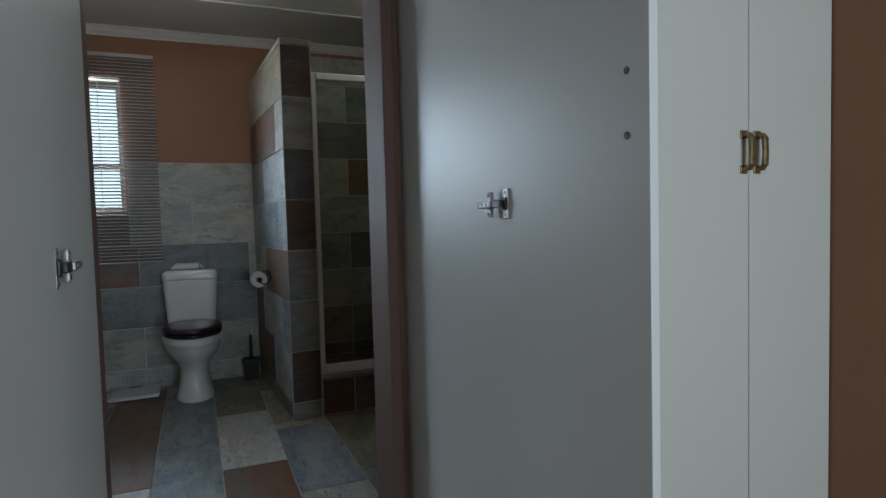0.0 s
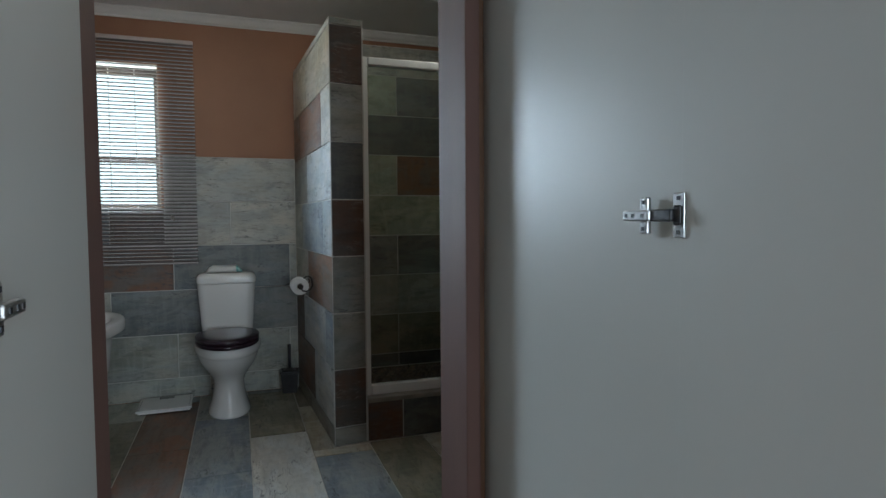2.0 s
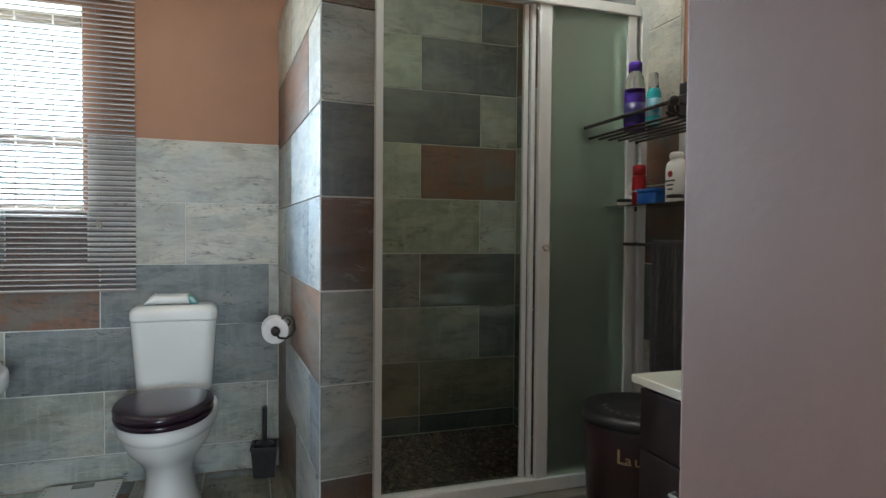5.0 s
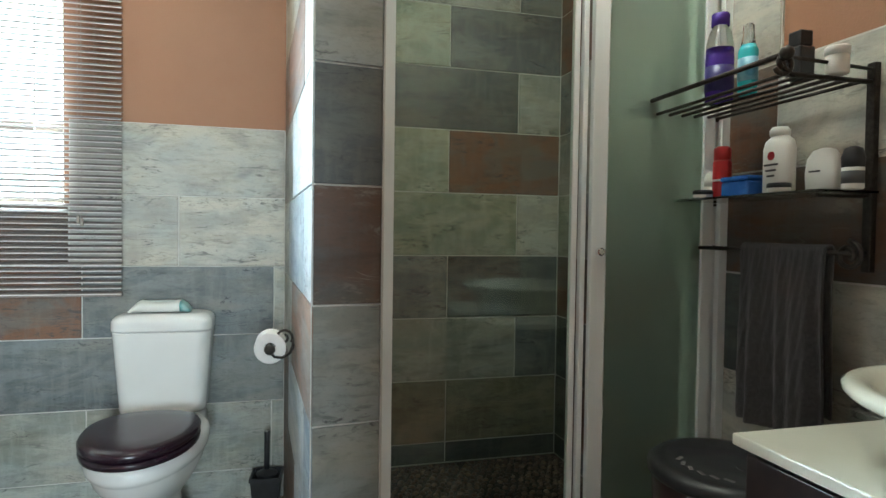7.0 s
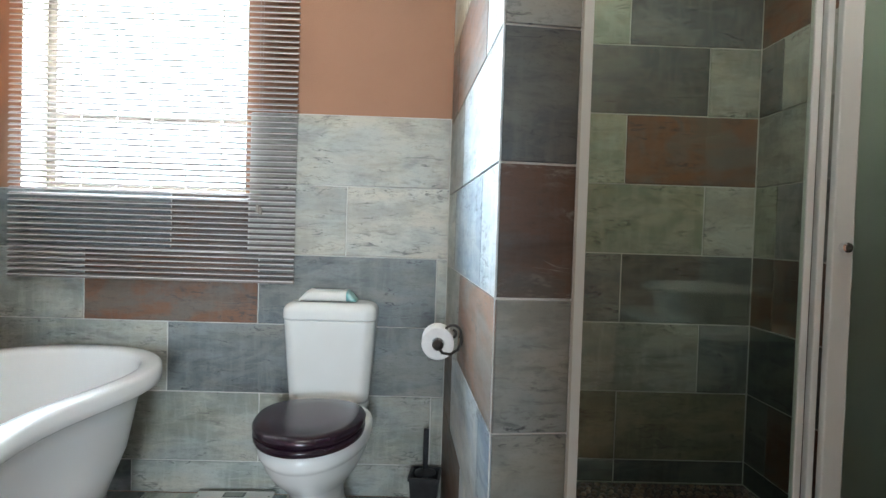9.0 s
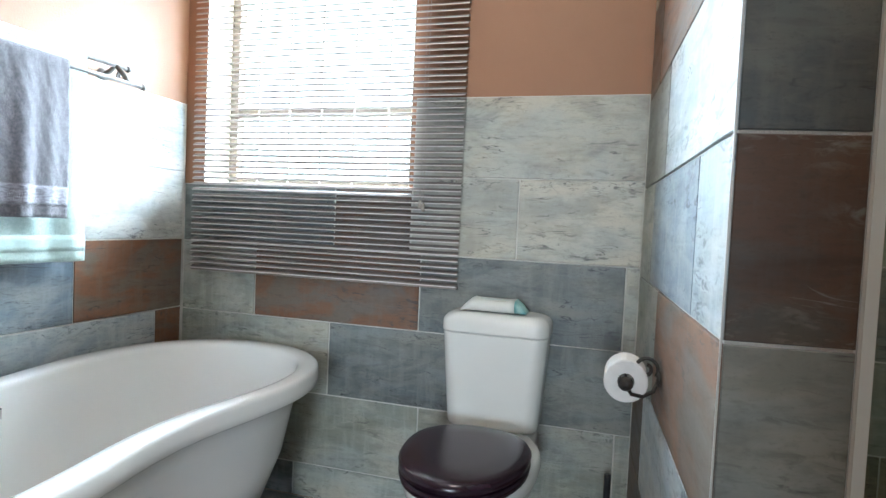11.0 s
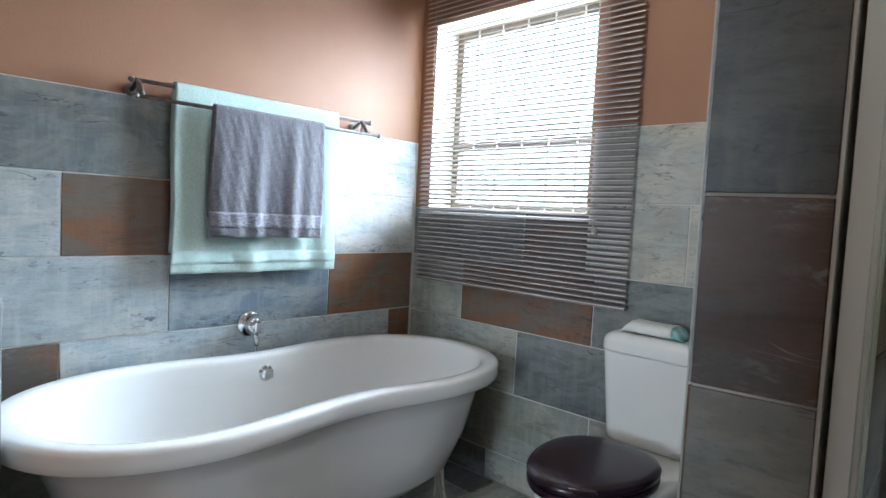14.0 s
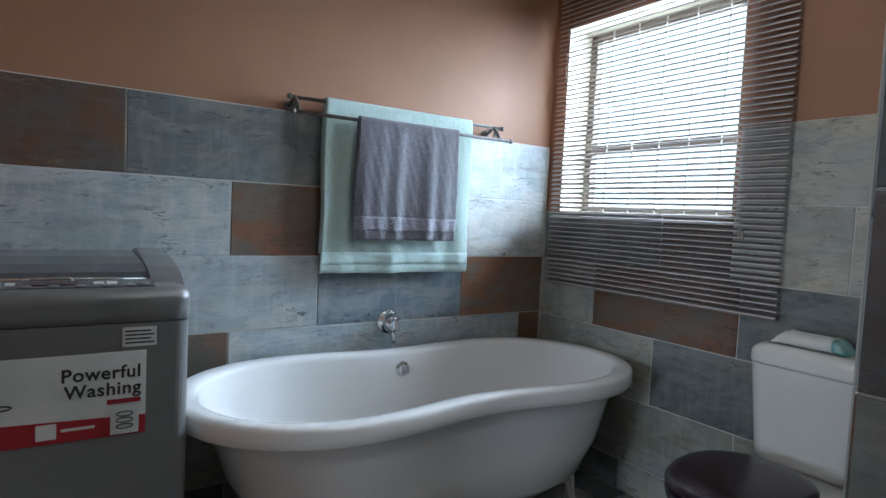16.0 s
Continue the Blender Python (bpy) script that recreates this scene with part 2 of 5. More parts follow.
grey_towel = material("grey_terry", (0.11, 0.105, 0.125), 0.95, second=(0.18, 0.17, 0.195), scale=(120, 120, 120), bump=0.8, bump_scale=420, sheen=0.4)
band_towel = material("grey_towel_band", (0.26, 0.25, 0.29), 0.9, second=(0.14, 0.135, 0.16), scale=(60, 60, 160), bump=0.5, bump_scale=300, sheen=0.3)
aqua_band = material("aqua_towel_band", (0.55, 0.70, 0.67), 0.9, second=(0.50, 0.65, 0.61), scale=(60, 60, 160), bump=0.5, bump_scale=300, sheen=0.3)
dark_towel = material("charcoal_terry", (0.035, 0.032, 0.034), 0.95, second=(0.055, 0.05, 0.052), scale=(110, 110, 110), bump=0.7, bump_scale=400, sheen=0.2)
silver = material("silver_enamel", (0.265, 0.27, 0.27), 0.3, 0.45, second=(0.24, 0.245, 0.245), scale=(5, 5, 5))
smoke = material("smoked_lid", (0.06, 0.062, 0.066), 0.16, second=(0.075, 0.077, 0.08), scale=(5, 5, 5), coat=0.5)
espresso = material("espresso_veneer", (0.018, 0.011, 0.012), 0.35, second=(0.03, 0.017, 0.017), scale=(4, 30, 30))
stone_top = material("cream_counter", (0.72, 0.72, 0.63), 0.25, second=(0.68, 0.68, 0.59), scale=(5, 5, 5))
maroon = material("maroon_lacquer", (0.035, 0.010, 0.013), 0.3, second=(0.025, 0.008, 0.01), scale=(6, 6, 6))
pebble = material("river_pebble", (0.13, 0.085, 0.06), 0.35, second=(0.05, 0.036, 0.03), scale=(25, 25, 25), bump=0.15, bump_scale=180)
dark_grout = material("dark_grout", (0.06, 0.055, 0.05), 0.9, second=(0.045, 0.042, 0.04), scale=(60, 60, 60))
bedroom_floor_mat = material("bedroom_laminate", (0.20, 0.125, 0.075), 0.45, second=(0.14, 0.085, 0.05), scale=(2, 30, 30))
grass = material("lawn", (0.07, 0.11, 0.03), 0.95, second=(0.12, 0.13, 0.05), scale=(3, 3, 3), bump=0.4, bump_scale=60)
white_plastic = material("white_plastic", (0.74, 0.74, 0.70), 0.35, second=(0.70, 0.70, 0.66), scale=(20, 20, 20))
label_white = material("label_white", (0.70, 0.72, 0.70), 0.4, second=(0.55, 0.62, 0.60), scale=(5, 5, 5))
red_print = material("red_print", (0.36, 0.02, 0.03), 0.4, second=(0.30, 0.018, 0.025), scale=(9, 9, 9))
dark_print = material("dark_print", (0.03, 0.03, 0.032), 0.45, second=(0.04, 0.04, 0.042), scale=(20, 20, 20))
light_print = material("light_print", (0.70, 0.70, 0.66), 0.5, second=(0.62, 0.62, 0.58), scale=(20, 20, 20))
slate_sign = material("sign_charcoal", (0.045, 0.048, 0.052), 0.5, second=(0.06, 0.063, 0.066), scale=(12, 12, 12))
purple_solid = material("purple_cap", (0.07, 0.03, 0.30), 0.25, second=(0.09, 0.04, 0.34), scale=(20, 20, 20))
teal_solid = material("teal_gel", (0.05, 0.42, 0.48), 0.2, second=(0.06, 0.48, 0.52), scale=(20, 20, 20))
red_plastic = material("red_plastic", (0.45, 0.015, 0.02), 0.3, second=(0.38, 0.012, 0.018), scale=(20, 20, 20))
blue_plastic = material("blue_plastic", (0.03, 0.12, 0.42), 0.25, second=(0.05, 0.16, 0.50), scale=(30, 30, 30))


# ---- mesh helpers ----
def part(name, bm, mat, parent=None, label="", smooth=False):
    """Links a bmesh as one mesh object, under a thing or a part where one is given."""
    bmesh.ops.recalc_face_normals(bm, faces=bm.faces)
    data = bpy.data.meshes.new(name)
    bm.to_mesh(data)
    bm.free()
    data.materials.append(mat)
    if smooth:
        for p in data.polygons:
            p.use_smooth = True
    ob = new(name, data)
    if parent is not None:
        ob.parent = parent
        ob.matrix_parent_inverse = parent.matrix_world.inverted() if parent.type != "EMPTY" else base_of(parent).inverted()
    if label:
        ob["label"] = label
    return ob


def base_of(ob):
    return ob.matrix_basis.copy()


def thing(name, x, y, z, label, category, group="", kind=""):
    """An Empty at the thing's base that parents its parts; parts are given in world metres."""
    ob = new(name)
    ob.matrix_basis = Matrix.Translation((x, y, z))
    ob.empty_display_size = 0.05
    return tagged(ob, label, category, group, kind)


def box(bm, lo, hi, bevel=0.0, segments=2, m=None):
    verts = [bm.verts.new((x, y, z)) for x in (lo[0], hi[0]) for y in (lo[1], hi[1]) for z in (lo[2], hi[2])]
    faces = [bm.faces.new([verts[k] for k in f]) for f in ((0, 1, 3, 2), (4, 6, 7, 5), (0, 4, 5, 1), (2, 3, 7, 6), (0, 2, 6, 4), (1, 5, 7, 3))]
    made = set(verts)
    if bevel:
        edges = {e for f in faces for e in f.edges}
        out = bmesh.ops.bevel(bm, geom=list(edges), offset=bevel, segments=segments, affect="EDGES", profile=0.5)
        made = set(out["verts"]) | {v for v in verts if v.is_valid}
    if m is not None:
        bmesh.ops.transform(bm, matrix=m, verts=[v for v in made if v.is_valid])
    return bm


def boxed(lo, hi, bevel=0.0, segments=2, m=None):
    return box(bmesh.new(), lo, hi, bevel, segments, m)


def loft(bm, rings, close_start=True, close_end=True):
    """Skins rings of equally many points, each ring closed."""
    rows = [[bm.verts.new(p) for p in ring] for ring in rings]
    n = len(rows[0])
    for a, b in zip(rows, rows[1:]):
        for k in range(n):
            bm.faces.new((a[k], a[(k + 1) % n], b[(k + 1) % n], b[k]))
    if close_start:
        bm.faces.new(rows[0][::-1])
    if close_end:
        bm.faces.new(rows[-1])
    return bm


def lathe(profile, x, y, z, segments=32, sx=1.0, sy=1.0, close=True):
    rings = [[(x + sx * r * math.cos(2 * math.pi * k / segments), y + sy * r * math.sin(2 * math.pi * k / segments), z + h)
              for k in range(segments)] for r, h in profile]
    return loft(bmesh.new(), rings, close, close)


def tube(bm, points, radius, sides=10, close=False):
    """A round bar along a polyline."""
    pts = [Vector(p) for p in points]
    rings, last = [], None
    for k, p in enumerate(pts):
        if close:
            way = pts[(k + 1) % len(pts)] - pts[k - 1]
        else:
            way = pts[min(k + 1, len(pts) - 1)] - pts[max(k - 1, 0)]
        way.normalize()
        side = last - way * last.dot(way) if last is not None else way.orthogonal()
        side.normalize()
        last = side
        other = way.cross(side)
        rings.append([p + radius * (math.cos(a) * side + math.sin(a) * other) for a in (2 * math.pi * j / sides for j in range(sides))])
    if close:
        rings.append(rings[0])
        return loft(bm, rings, False, False)
    return loft(bm, rings)


def tubed(points, radius, sides=10, close=False):
    return tube(bmesh.new(), points, radius, sides, close)


def text(words, size, m, mat, parent, name="lettering", spacing=1.0, align="LEFT", heavy=0.012):
    curve = bpy.data.curves.new(name, "FONT")
    curve.body, curve.size, curve.extrude, curve.space_character, curve.align_x = words, size, 0.0003, spacing, align
    curve.materials.append(mat)
    curve.offset = heavy * size
    ob = new(name, curve)
    ob.matrix_basis = m
    if parent is not None:
        ob.parent = parent
        ob.matrix_parent_inverse = base_of(parent).inverted()
    return ob


FACE_EAST = (90, 0, 90)
FACE_WEST = (90, 0, -90)

# ---- large structure ----
NORTH, WEST, EAST, SOUTH = 4.61, -1.49, 1.77, 1.79
CEIL = 2.59
WIN = (-1.39, -0.44, 1.29, 2.24)
DOOR = (-0.256, 0.567, 2.06)


def structure(name, bm, mat, label, category="wall"):
    return tagged(part(name, bm, mat), label, category, kind="structure")


bm = boxed((WEST - 0.2, NORTH, -0.12), (WIN[0], NORTH + 0.22, CEIL))
box(bm, (WIN[1], NORTH, -0.12), (EAST + 0.2, NORTH + 0.22, CEIL))
box(bm, (WIN[0], NORTH, -0.12), (WIN[1], NORTH + 0.22, WIN[2]))
box(bm, (WIN[0], NORTH, WIN[3]), (WIN[1], NORTH + 0.22, CEIL))
wall_north = structure("wall_north", bm, paint, "terracotta painted wall above weathered wood-look tiles, with a window")
wall_west = structure("wall_west", boxed((WEST - 0.2, 1.59, -0.12), (WEST, NORTH, CEIL)), paint, "terracotta painted wall above weathered wood-look tiles")
wall_east = structure("wall_east", boxed((EAST, 1.59, -0.12), (EAST + 0.2, NORTH, CEIL)), paint, "terracotta painted wall above weathered wood-look tiles")
bm = boxed((WEST, 1.60, -0.12), (DOOR[0] - 0.075, SOUTH, CEIL))
box(bm, (DOOR[1] + 0.075, 1.60, -0.12), (EAST, SOUTH, CEIL))
box(bm, (DOOR[0] - 0.075, 1.60, DOOR[2] + 0.075), (DOOR[1] + 0.075, SOUTH, CEIL))
wall_south = structure("wall_south", bm, paint, "terracotta painted wall with the bathroom doorway")
floor = structure("floor", boxed((WEST, 1.60, -0.12), (EAST, NORTH, -0.006)), grout, "pale grout bed under wood-look floor tiles", "floor")
bm = boxed((WEST, 1.79, CEIL), (EAST, NORTH, CEIL + 0.1))
ceiling = structure("ceiling", bm, ceiling_white, "white painted ceiling board", "ceiling")
structure("ceiling_strip", boxed((WEST + 0.07, 3.85, CEIL - 0.008), (EAST - 0.07, 3.89, CEIL - 0.001), 0.002), ceiling_white, "white cover strip on the ceiling joint", "trim")


def cornice(name, start, end, inward):
    """A coved moulding between wall and ceiling."""
    a, b, n = Vector((*start, 0)), Vector((*end, 0)), Vector((*inward, 0))
    profile = [(0.0, CEIL - 0.062), (0.010, CEIL - 0.062), (0.012, CEIL - 0.050), (0.022, CEIL - 0.046), (0.034, CEIL - 0.034),
               (0.046, CEIL - 0.016), (0.058, CEIL - 0.012), (0.062, CEIL - 0.001), (0.0, CEIL - 0.001)]
    rings = [[p + n * d + Vector((0, 0, h)) for d, h in profile] for p in (a, b)]
    return structure(name, loft(bmesh.new(), rings), ceiling_white, "white coved plaster cornice", "trim")


cornice("cornice_north", (WEST, NORTH), (EAST, NORTH), (0, -1))
cornice("cornice_west", (WEST, SOUTH), (WEST, NORTH - 0.063), (1, 0))
cornice("cornice_east", (EAST, SOUTH), (EAST, NORTH - 0.063), (-1, 0))
cornice("cornice_south", (WEST + 0.063, SOUTH), (EAST - 0.063, SOUTH), (0, 1))

# grout beds behind the wall tiles, 4 mm behind their faces
def grout_bed(lo, hi, parent):
    return part("grout_bed", boxed(lo, hi), grout, parent)


grout_bed((WEST, NORTH - 0.006, 0), (WIN[0] + 0.97, NORTH, 1.29), wall_north)
grout_bed((WIN[0] + 0.97, NORTH - 0.006, 0), (0.44, NORTH, 1.643), wall_north)
grout_bed((0.62, NORTH - 0.006, 0.0), (EAST, NORTH, 2.497), wall_north)
grout_bed((WEST, 1.80, 0), (WEST + 0.006, NORTH - 0.006, 1.633), wall_west)
grout_bed((EAST - 0.006, 1.80, 0), (EAST, 3.229, 1.688), wall_east)
grout_bed((EAST - 0.006, 3.229, 0), (EAST, NORTH - 0.006, 2.497), wall_east)

# shower partition, slightly out of square, open above
P0, P1, PT = (0.503, 3.352), (0.434, 4.602), 2.255
PR0, PR1 = (0.682, 3.372), (0.665, 4.602)
bm = bmesh.new()
loft(bm, [[(P0[0] + 0.006, P0[1] + 0.006, z), (PR0[0] - 0.006, PR0[1] + 0.006, z), (PR1[0] - 0.006, PR1[1], z), (P1[0] + 0.006, P1[1], z)] for z in (0.0, PT - 0.006)])
partition = structure("wall_partition", bm, grout, "tiled shower partition with weathered wood-look tiles, open above")

# shower kerb and floor
kerb = structure("shower_kerb", boxed((0.684, 3.376, 0), (EAST - 0.006, 3.50, 0.214)), grout, "tiled kerb under the shower screen", "kerb")
structure("kerb_sill", boxed((0.684, 3.356, 0.215), (EAST - 0.001, 3.505, 0.240), 0.004), material("sill_tile", (0.20, 0.19, 0.165), 0.45, second=(0.28, 0.265, 0.23), scale=(8, 8, 8)), "grey tile sill on the shower kerb", "trim")
structure("shower_floor", boxed((0.66, 3.50, -0.006), (EAST, NORTH - 0.006, 0.085)), dark_grout, "dark grout bed of the shower floor", "floor")

# door lining and casing
bm = boxed((DOOR[0] - 0.038, 1.562, 0), (DOOR[0], 1.80, DOOR[2] + 0.075), 0.004)
box(bm, (DOOR[1], 1.597, 0), (DOOR[1] + 0.038, 1.80, DOOR[2] + 0.075), 0.004)
box(bm, (DOOR[1] + 0.0385, 1.656, 0), (DOOR[1] + 0.075, 1.80, DOOR[2] + 0.075), 0.004)
box(bm, (DOOR[0] - 0.075, 1.656, 0), (DOOR[0] - 0.0385, 1.80, DOOR[2] + 0.075), 0.004)
box(bm, (DOOR[0], 1.597, DOOR[2]), (DOOR[1], 1.80, DOOR[2] + 0.075), 0.004)
structure("door_frame_1", bm, frame_paint, "brown painted bathroom door frame", "door frame")
bm = boxed((DOOR[1] + 0.040, 1.648, 0), (DOOR[1] + 0.074, 1.6555, 2.12), 0.003)
box(bm, (DOOR[0] - 0.075, 1.648, 0), (DOOR[0] - 0.039, 1.6555, 2.12), 0.003)
structure("casing_strip", bm, casing_wood, "stained wooden cover strip on the door frame", "trim")

# bedroom shell
bedroom = bmesh.new()
box(bedroom, (1.71, -3.1, -0.12), (1.91, 1.589, CEIL))
structure("wall_bedroom_east", bedroom, paint, "brown painted bedroom wall")
structure("wall_bedroom_west", boxed((-2.6, -3.1, -0.12), (-2.4, 1.589, CEIL)), paint, "brown painted bedroom wall")
bm = boxed((-2.6, -3.3, 0), (0.15, -3.1, CEIL))
box(bm, (1.65, -3.3, 0), (1.91, -3.1, CEIL))
box(bm, (0.15, -3.3, 0), (1.65, -3.1, 0.8))
box(bm, (0.15, -3.3, 2.1), (1.65, -3.1, CEIL))
structure("wall_bedroom_south", bm, paint, "brown painted bedroom wall with a window opening")
bm = boxed((-2.6, 1.60, 0), (WEST - 0.2, 1.79, CEIL))
structure("wall_bedroom_north", bm, paint, "brown painted bedroom wall")
structure("floor_bedroom", boxed((-2.4, -3.1, -0.12), (1.71, 1.60, 0)), bedroom_floor_mat, "brown bedroom floor", "floor")
structure("ceiling_bedroom", boxed((-2.6, -3.3, CEIL), (1.91, 1.789, CEIL + 0.1)), ceiling_white, "white bedroom ceiling", "ceiling")
structure("ground", boxed((-400, -400, -0.3), (400, 400, -0.125)), grass, "lawn outside", "ground")

# ---- bathroom window ----
window = thing("window_1", -0.915, 4.83, WIN[2], "white framed window with a transom, daylight behind", "window", kind="structure")
bm = boxed((WIN[0], 4.775, WIN[2]), (WIN[0] + 0.045, 4.825, WIN[3]), 0.004)
box(bm, (WIN[1] - 0.045, 4.775, WIN[2]), (WIN[1], 4.825, WIN[3]), 0.004)
box(bm, (WIN[0] + 0.045, 4.775, WIN[2]), (WIN[1] - 0.045, 4.825, WIN[2] + 0.04), 0.004)
box(bm, (WIN[0] + 0.045, 4.775, WIN[3] - 0.05), (WIN[1] - 0.045, 4.825, WIN[3]), 0.004)
part("window_frame", bm, window_paint, window)
part("transom", boxed((WIN[0] + 0.045, 4.775, 1.605), (WIN[1] - 0.045, 4.82, 1.65), 0.004), window_paint, window)
for z0, z1 in ((WIN[2] + 0.04, 1.605), (1.65, WIN[3] - 0.05)):
    pane = part("pane", boxed((WIN[0] + 0.045, 4.797, z0), (WIN[1] - 0.045, 4.801, z1)), clear_glass, window)
    pane.visible_shadow = False
for k in range(5):
    x = WIN[0] + 0.16 + k * 0.157
    part("security_bar", boxed((x, 4.757, WIN[2] + 0.001), (x + 0.006, 4.763, WIN[3] - 0.001)), bar_paint, window)
bm = boxed((WIN[0], NORTH, WIN[2]), (WIN[0] + 0.004, 4.774, WIN[3]))
box(bm, (WIN[1] - 0.004, NORTH, WIN[2]), (WIN[1], 4.774, WIN[3]))
box(bm, (WIN[0] + 0.004, NORTH, WIN[3] - 0.004), (WIN[1] - 0.004, 4.774, WIN[3]))
box(bm, (WIN[0] + 0.004, NORTH - 0.004, WIN[2]), (WIN[1] - 0.004, 4.774, WIN[2] + 0.006))
part("reveal_lining", bm, reveal_paint, window)

# ---- venetian blind ----
blind = thing("venetian_blind", -0.812, 4.57, 0.915, "bronze aluminium venetian blind lowered over the window, slats open", "blind")
BX0, BX1, BZ0, BZ1, BY = -1.408, -0.216, 0.918, 2.40, 4.571
part("headrail", boxed((BX0, BY - 0.014, BZ1 - 0.026), (BX1, BY + 0.014, BZ1), 0.002), material("headrail_paint", (0.55, 0.48, 0.44), 0.4, second=(0.50, 0.44, 0.40), scale=(5, 30, 30)), blind, "pale bronze headrail")
part("bottom_rail", boxed((BX0, BY - 0.012, BZ0), (BX1, BY + 0.012, BZ0 + 0.012), 0.003), slat_metal, blind)
count = 61
step = (BZ1 - 0.034 - BZ0 - 0.018) / (count - 1)
bm = bmesh.new()
half = (BX1 - BX0) / 2
curve = [(-0.0152, -0.0056), (-0.0146, -0.0028), (-0.0104, -0.0009), (-0.0053, 0.0007), (0.0, 0.0013), (0.0053, 0.0007), (0.0104, -0.0009), (0.0145, -0.0027)]
rings = [[(x, d, h + 0.0006) for d, h in curve] + [(x, d, h - 0.0002) for d, h in curve[::-1]] for x in (-half, half)]
loft(bm, rings)
first = part("slat", bm, slat_metal, blind)
first.matrix_parent_inverse = Matrix()
slat_mesh = first.data
# The front lip faces take the painted highlight.
slat_mesh.materials.append(slat_lip_glint)
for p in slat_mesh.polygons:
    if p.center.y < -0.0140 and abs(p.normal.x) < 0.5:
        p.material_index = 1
for k in range(count):
    ob = first if k == 0 else new("slat", slat_mesh)
    ob.parent = blind
    ob.matrix_basis = base_of(blind).inverted() @ pose((BX0 + BX1) / 2, BY, BZ0 + 0.018 + k * step, 18.5 + 1.0 * math.sin(k * 1.7), 0.04 * math.sin(k * 2.3), 0)
for x in (BX0 + 0.10, -0.99, -0.64, BX1 - 0.10):
    bm = bmesh.new()
    for d in (-0.0132, 0.0132):
        tube(bm, [(x, BY + d, BZ0 + 0.01), (x, BY + d, BZ1 - 0.02)], 0.0005, 4)
    part("ladder_cord", bm, cord, blind)
part("tilt_wand", tubed([(-1.34, BY - 0.022, BZ1 - 0.03), (-1.338, BY - 0.024, 1.95)], 0.002, 6), cord, blind)
for x, z in ((-0.375, 1.25), (-0.362, 1.24)):
    part("lift_cord", tubed([(x, BY - 0.019, BZ1 - 0.025), (x + 0.003, BY - 0.019, z)], 0.0011, 6), cord, blind)
    part("cord_tassel", lathe([(0.002, 0.0), (0.006, -0.004), (0.007, -0.03), (0.003, -0.034)], x + 0.003, BY - 0.019, z, 10), cord, blind)

# ---- ceiling light ----
def opal_glow(name, strength):
    m = bpy.data.materials.new(name)
    m.use_nodes = True
    m.node_tree.nodes["Principled BSDF"].inputs["Emission Color"].default_value = (1.0, 0.93, 0.80, 1)
    m.node_tree.nodes["Principled BSDF"].inputs["Emission Strength"].default_value = strength
    return m


def ceiling_light(x, y, r, glow, label):
    lamp = thing("ceiling_light", x, y, CEIL, label, "ceiling light", "ceiling lights")
    part("base_ring", lathe([(r + 0.006, -0.020), (r + 0.011, -0.016), (r + 0.011, -0.001), (r + 0.006, -0.0005)], x, y, CEIL, 40), aluminium, lamp)
    part("diffuser", lathe([(r, -0.0205), (0.97 * r, -0.045), (0.83 * r, -0.068), (0.59 * r, -0.083), (0.2 * r, -0.090)], x, y, CEIL, 40), glow, lamp, "glowing opal diffuser", True)


ceiling_light(0.02, 3.52, 0.145, opal_glow("large_opal_glow", 92.0), "round opal ceiling light, switched on")
# Second light is added, with no source known, to brighten the east wall.
ceiling_light(1.22, 3.22, 0.120, opal_glow("fill_opal_glow", 115.0), "small unseen ceiling light added before the shower to brighten the east wall")

# ---- wardrobe passage ----
def concealed_hinge(x, y, z, side, owner):
    """Cup hinge between an open door and the cabinet side; side: -1 where the boards face west, 1 where they face east."""
    s = side

    def bx(y0, y1, z0, z1, d0, d1, b=0.0015):
        return boxed((x + min(s * d0, s * d1), y + y0, z + z0), (x + max(s * d0, s * d1), y + y1, z + z1), b)

    h = part("hinge", bx(0.030, 0.092, -0.008, 0.008, 0.010, 0.021, 0.003), steel, owner, "nickel concealed hinge arm")
    part("cup_plate", bx(-0.024, -0.002, -0.032, 0.032, 0.0002, 0.004), steel, h)
    part("cup", bx(-0.022, -0.006, -0.014, 0.014, 0.004, 0.009, 0.003), dark_steel, h)
    part("arm_link", bx(-0.012, 0.034, -0.009, 0.009, 0.008, 0.017, 0.003), dark_steel, h)
    part("mounting_plate", bx(0.048, 0.066, -0.028, 0.028, 0.0002, 0.009, 0.003), steel, h)
    for dy, dz, d in ((-0.013, 0.024, 0.004), (-0.013, -0.024, 0.004), (0.057, 0.020, 0.009), (0.057, -0.020, 0.009), (0.082, 0.0, 0.021), (0.066, 0.0, 0.021), (0.044, 0.0, 0.021)):
        part("screw", bx(dy - 0.003, dy + 0.003, dz - 0.003, dz + 0.003, d, d + 0.001, 0), dark_steel, h)
    return h


ward_r = thing("wardrobe", 0.645, 1.26, 0, "white melamine wardrobe side with its door standing open", "wardrobe")
part("side_panel", boxed((0.636, 0.930, 0.0), (0.652, 1.647, 2.30), 0.001), board, ward_r)
part("edge_band", boxed((0.6355, 0.9285, 0.0), (0.6525, 0.9298, 2.30)), cream, ward_r)
door_r = part("door_leaf", boxed((0.628, 0.494, 0.06), (0.644, 0.926, 2.28), 0.001), board, ward_r, "white melamine door with two screw holes")
for z in (1.300, 1.399):
    bm = bmesh.new()
    tube(bm, [(0.6270, 0.543, z), (0.6284, 0.543, z)], 0.006, 14)
    part("screw_hole", bm, dark_print, door_r)
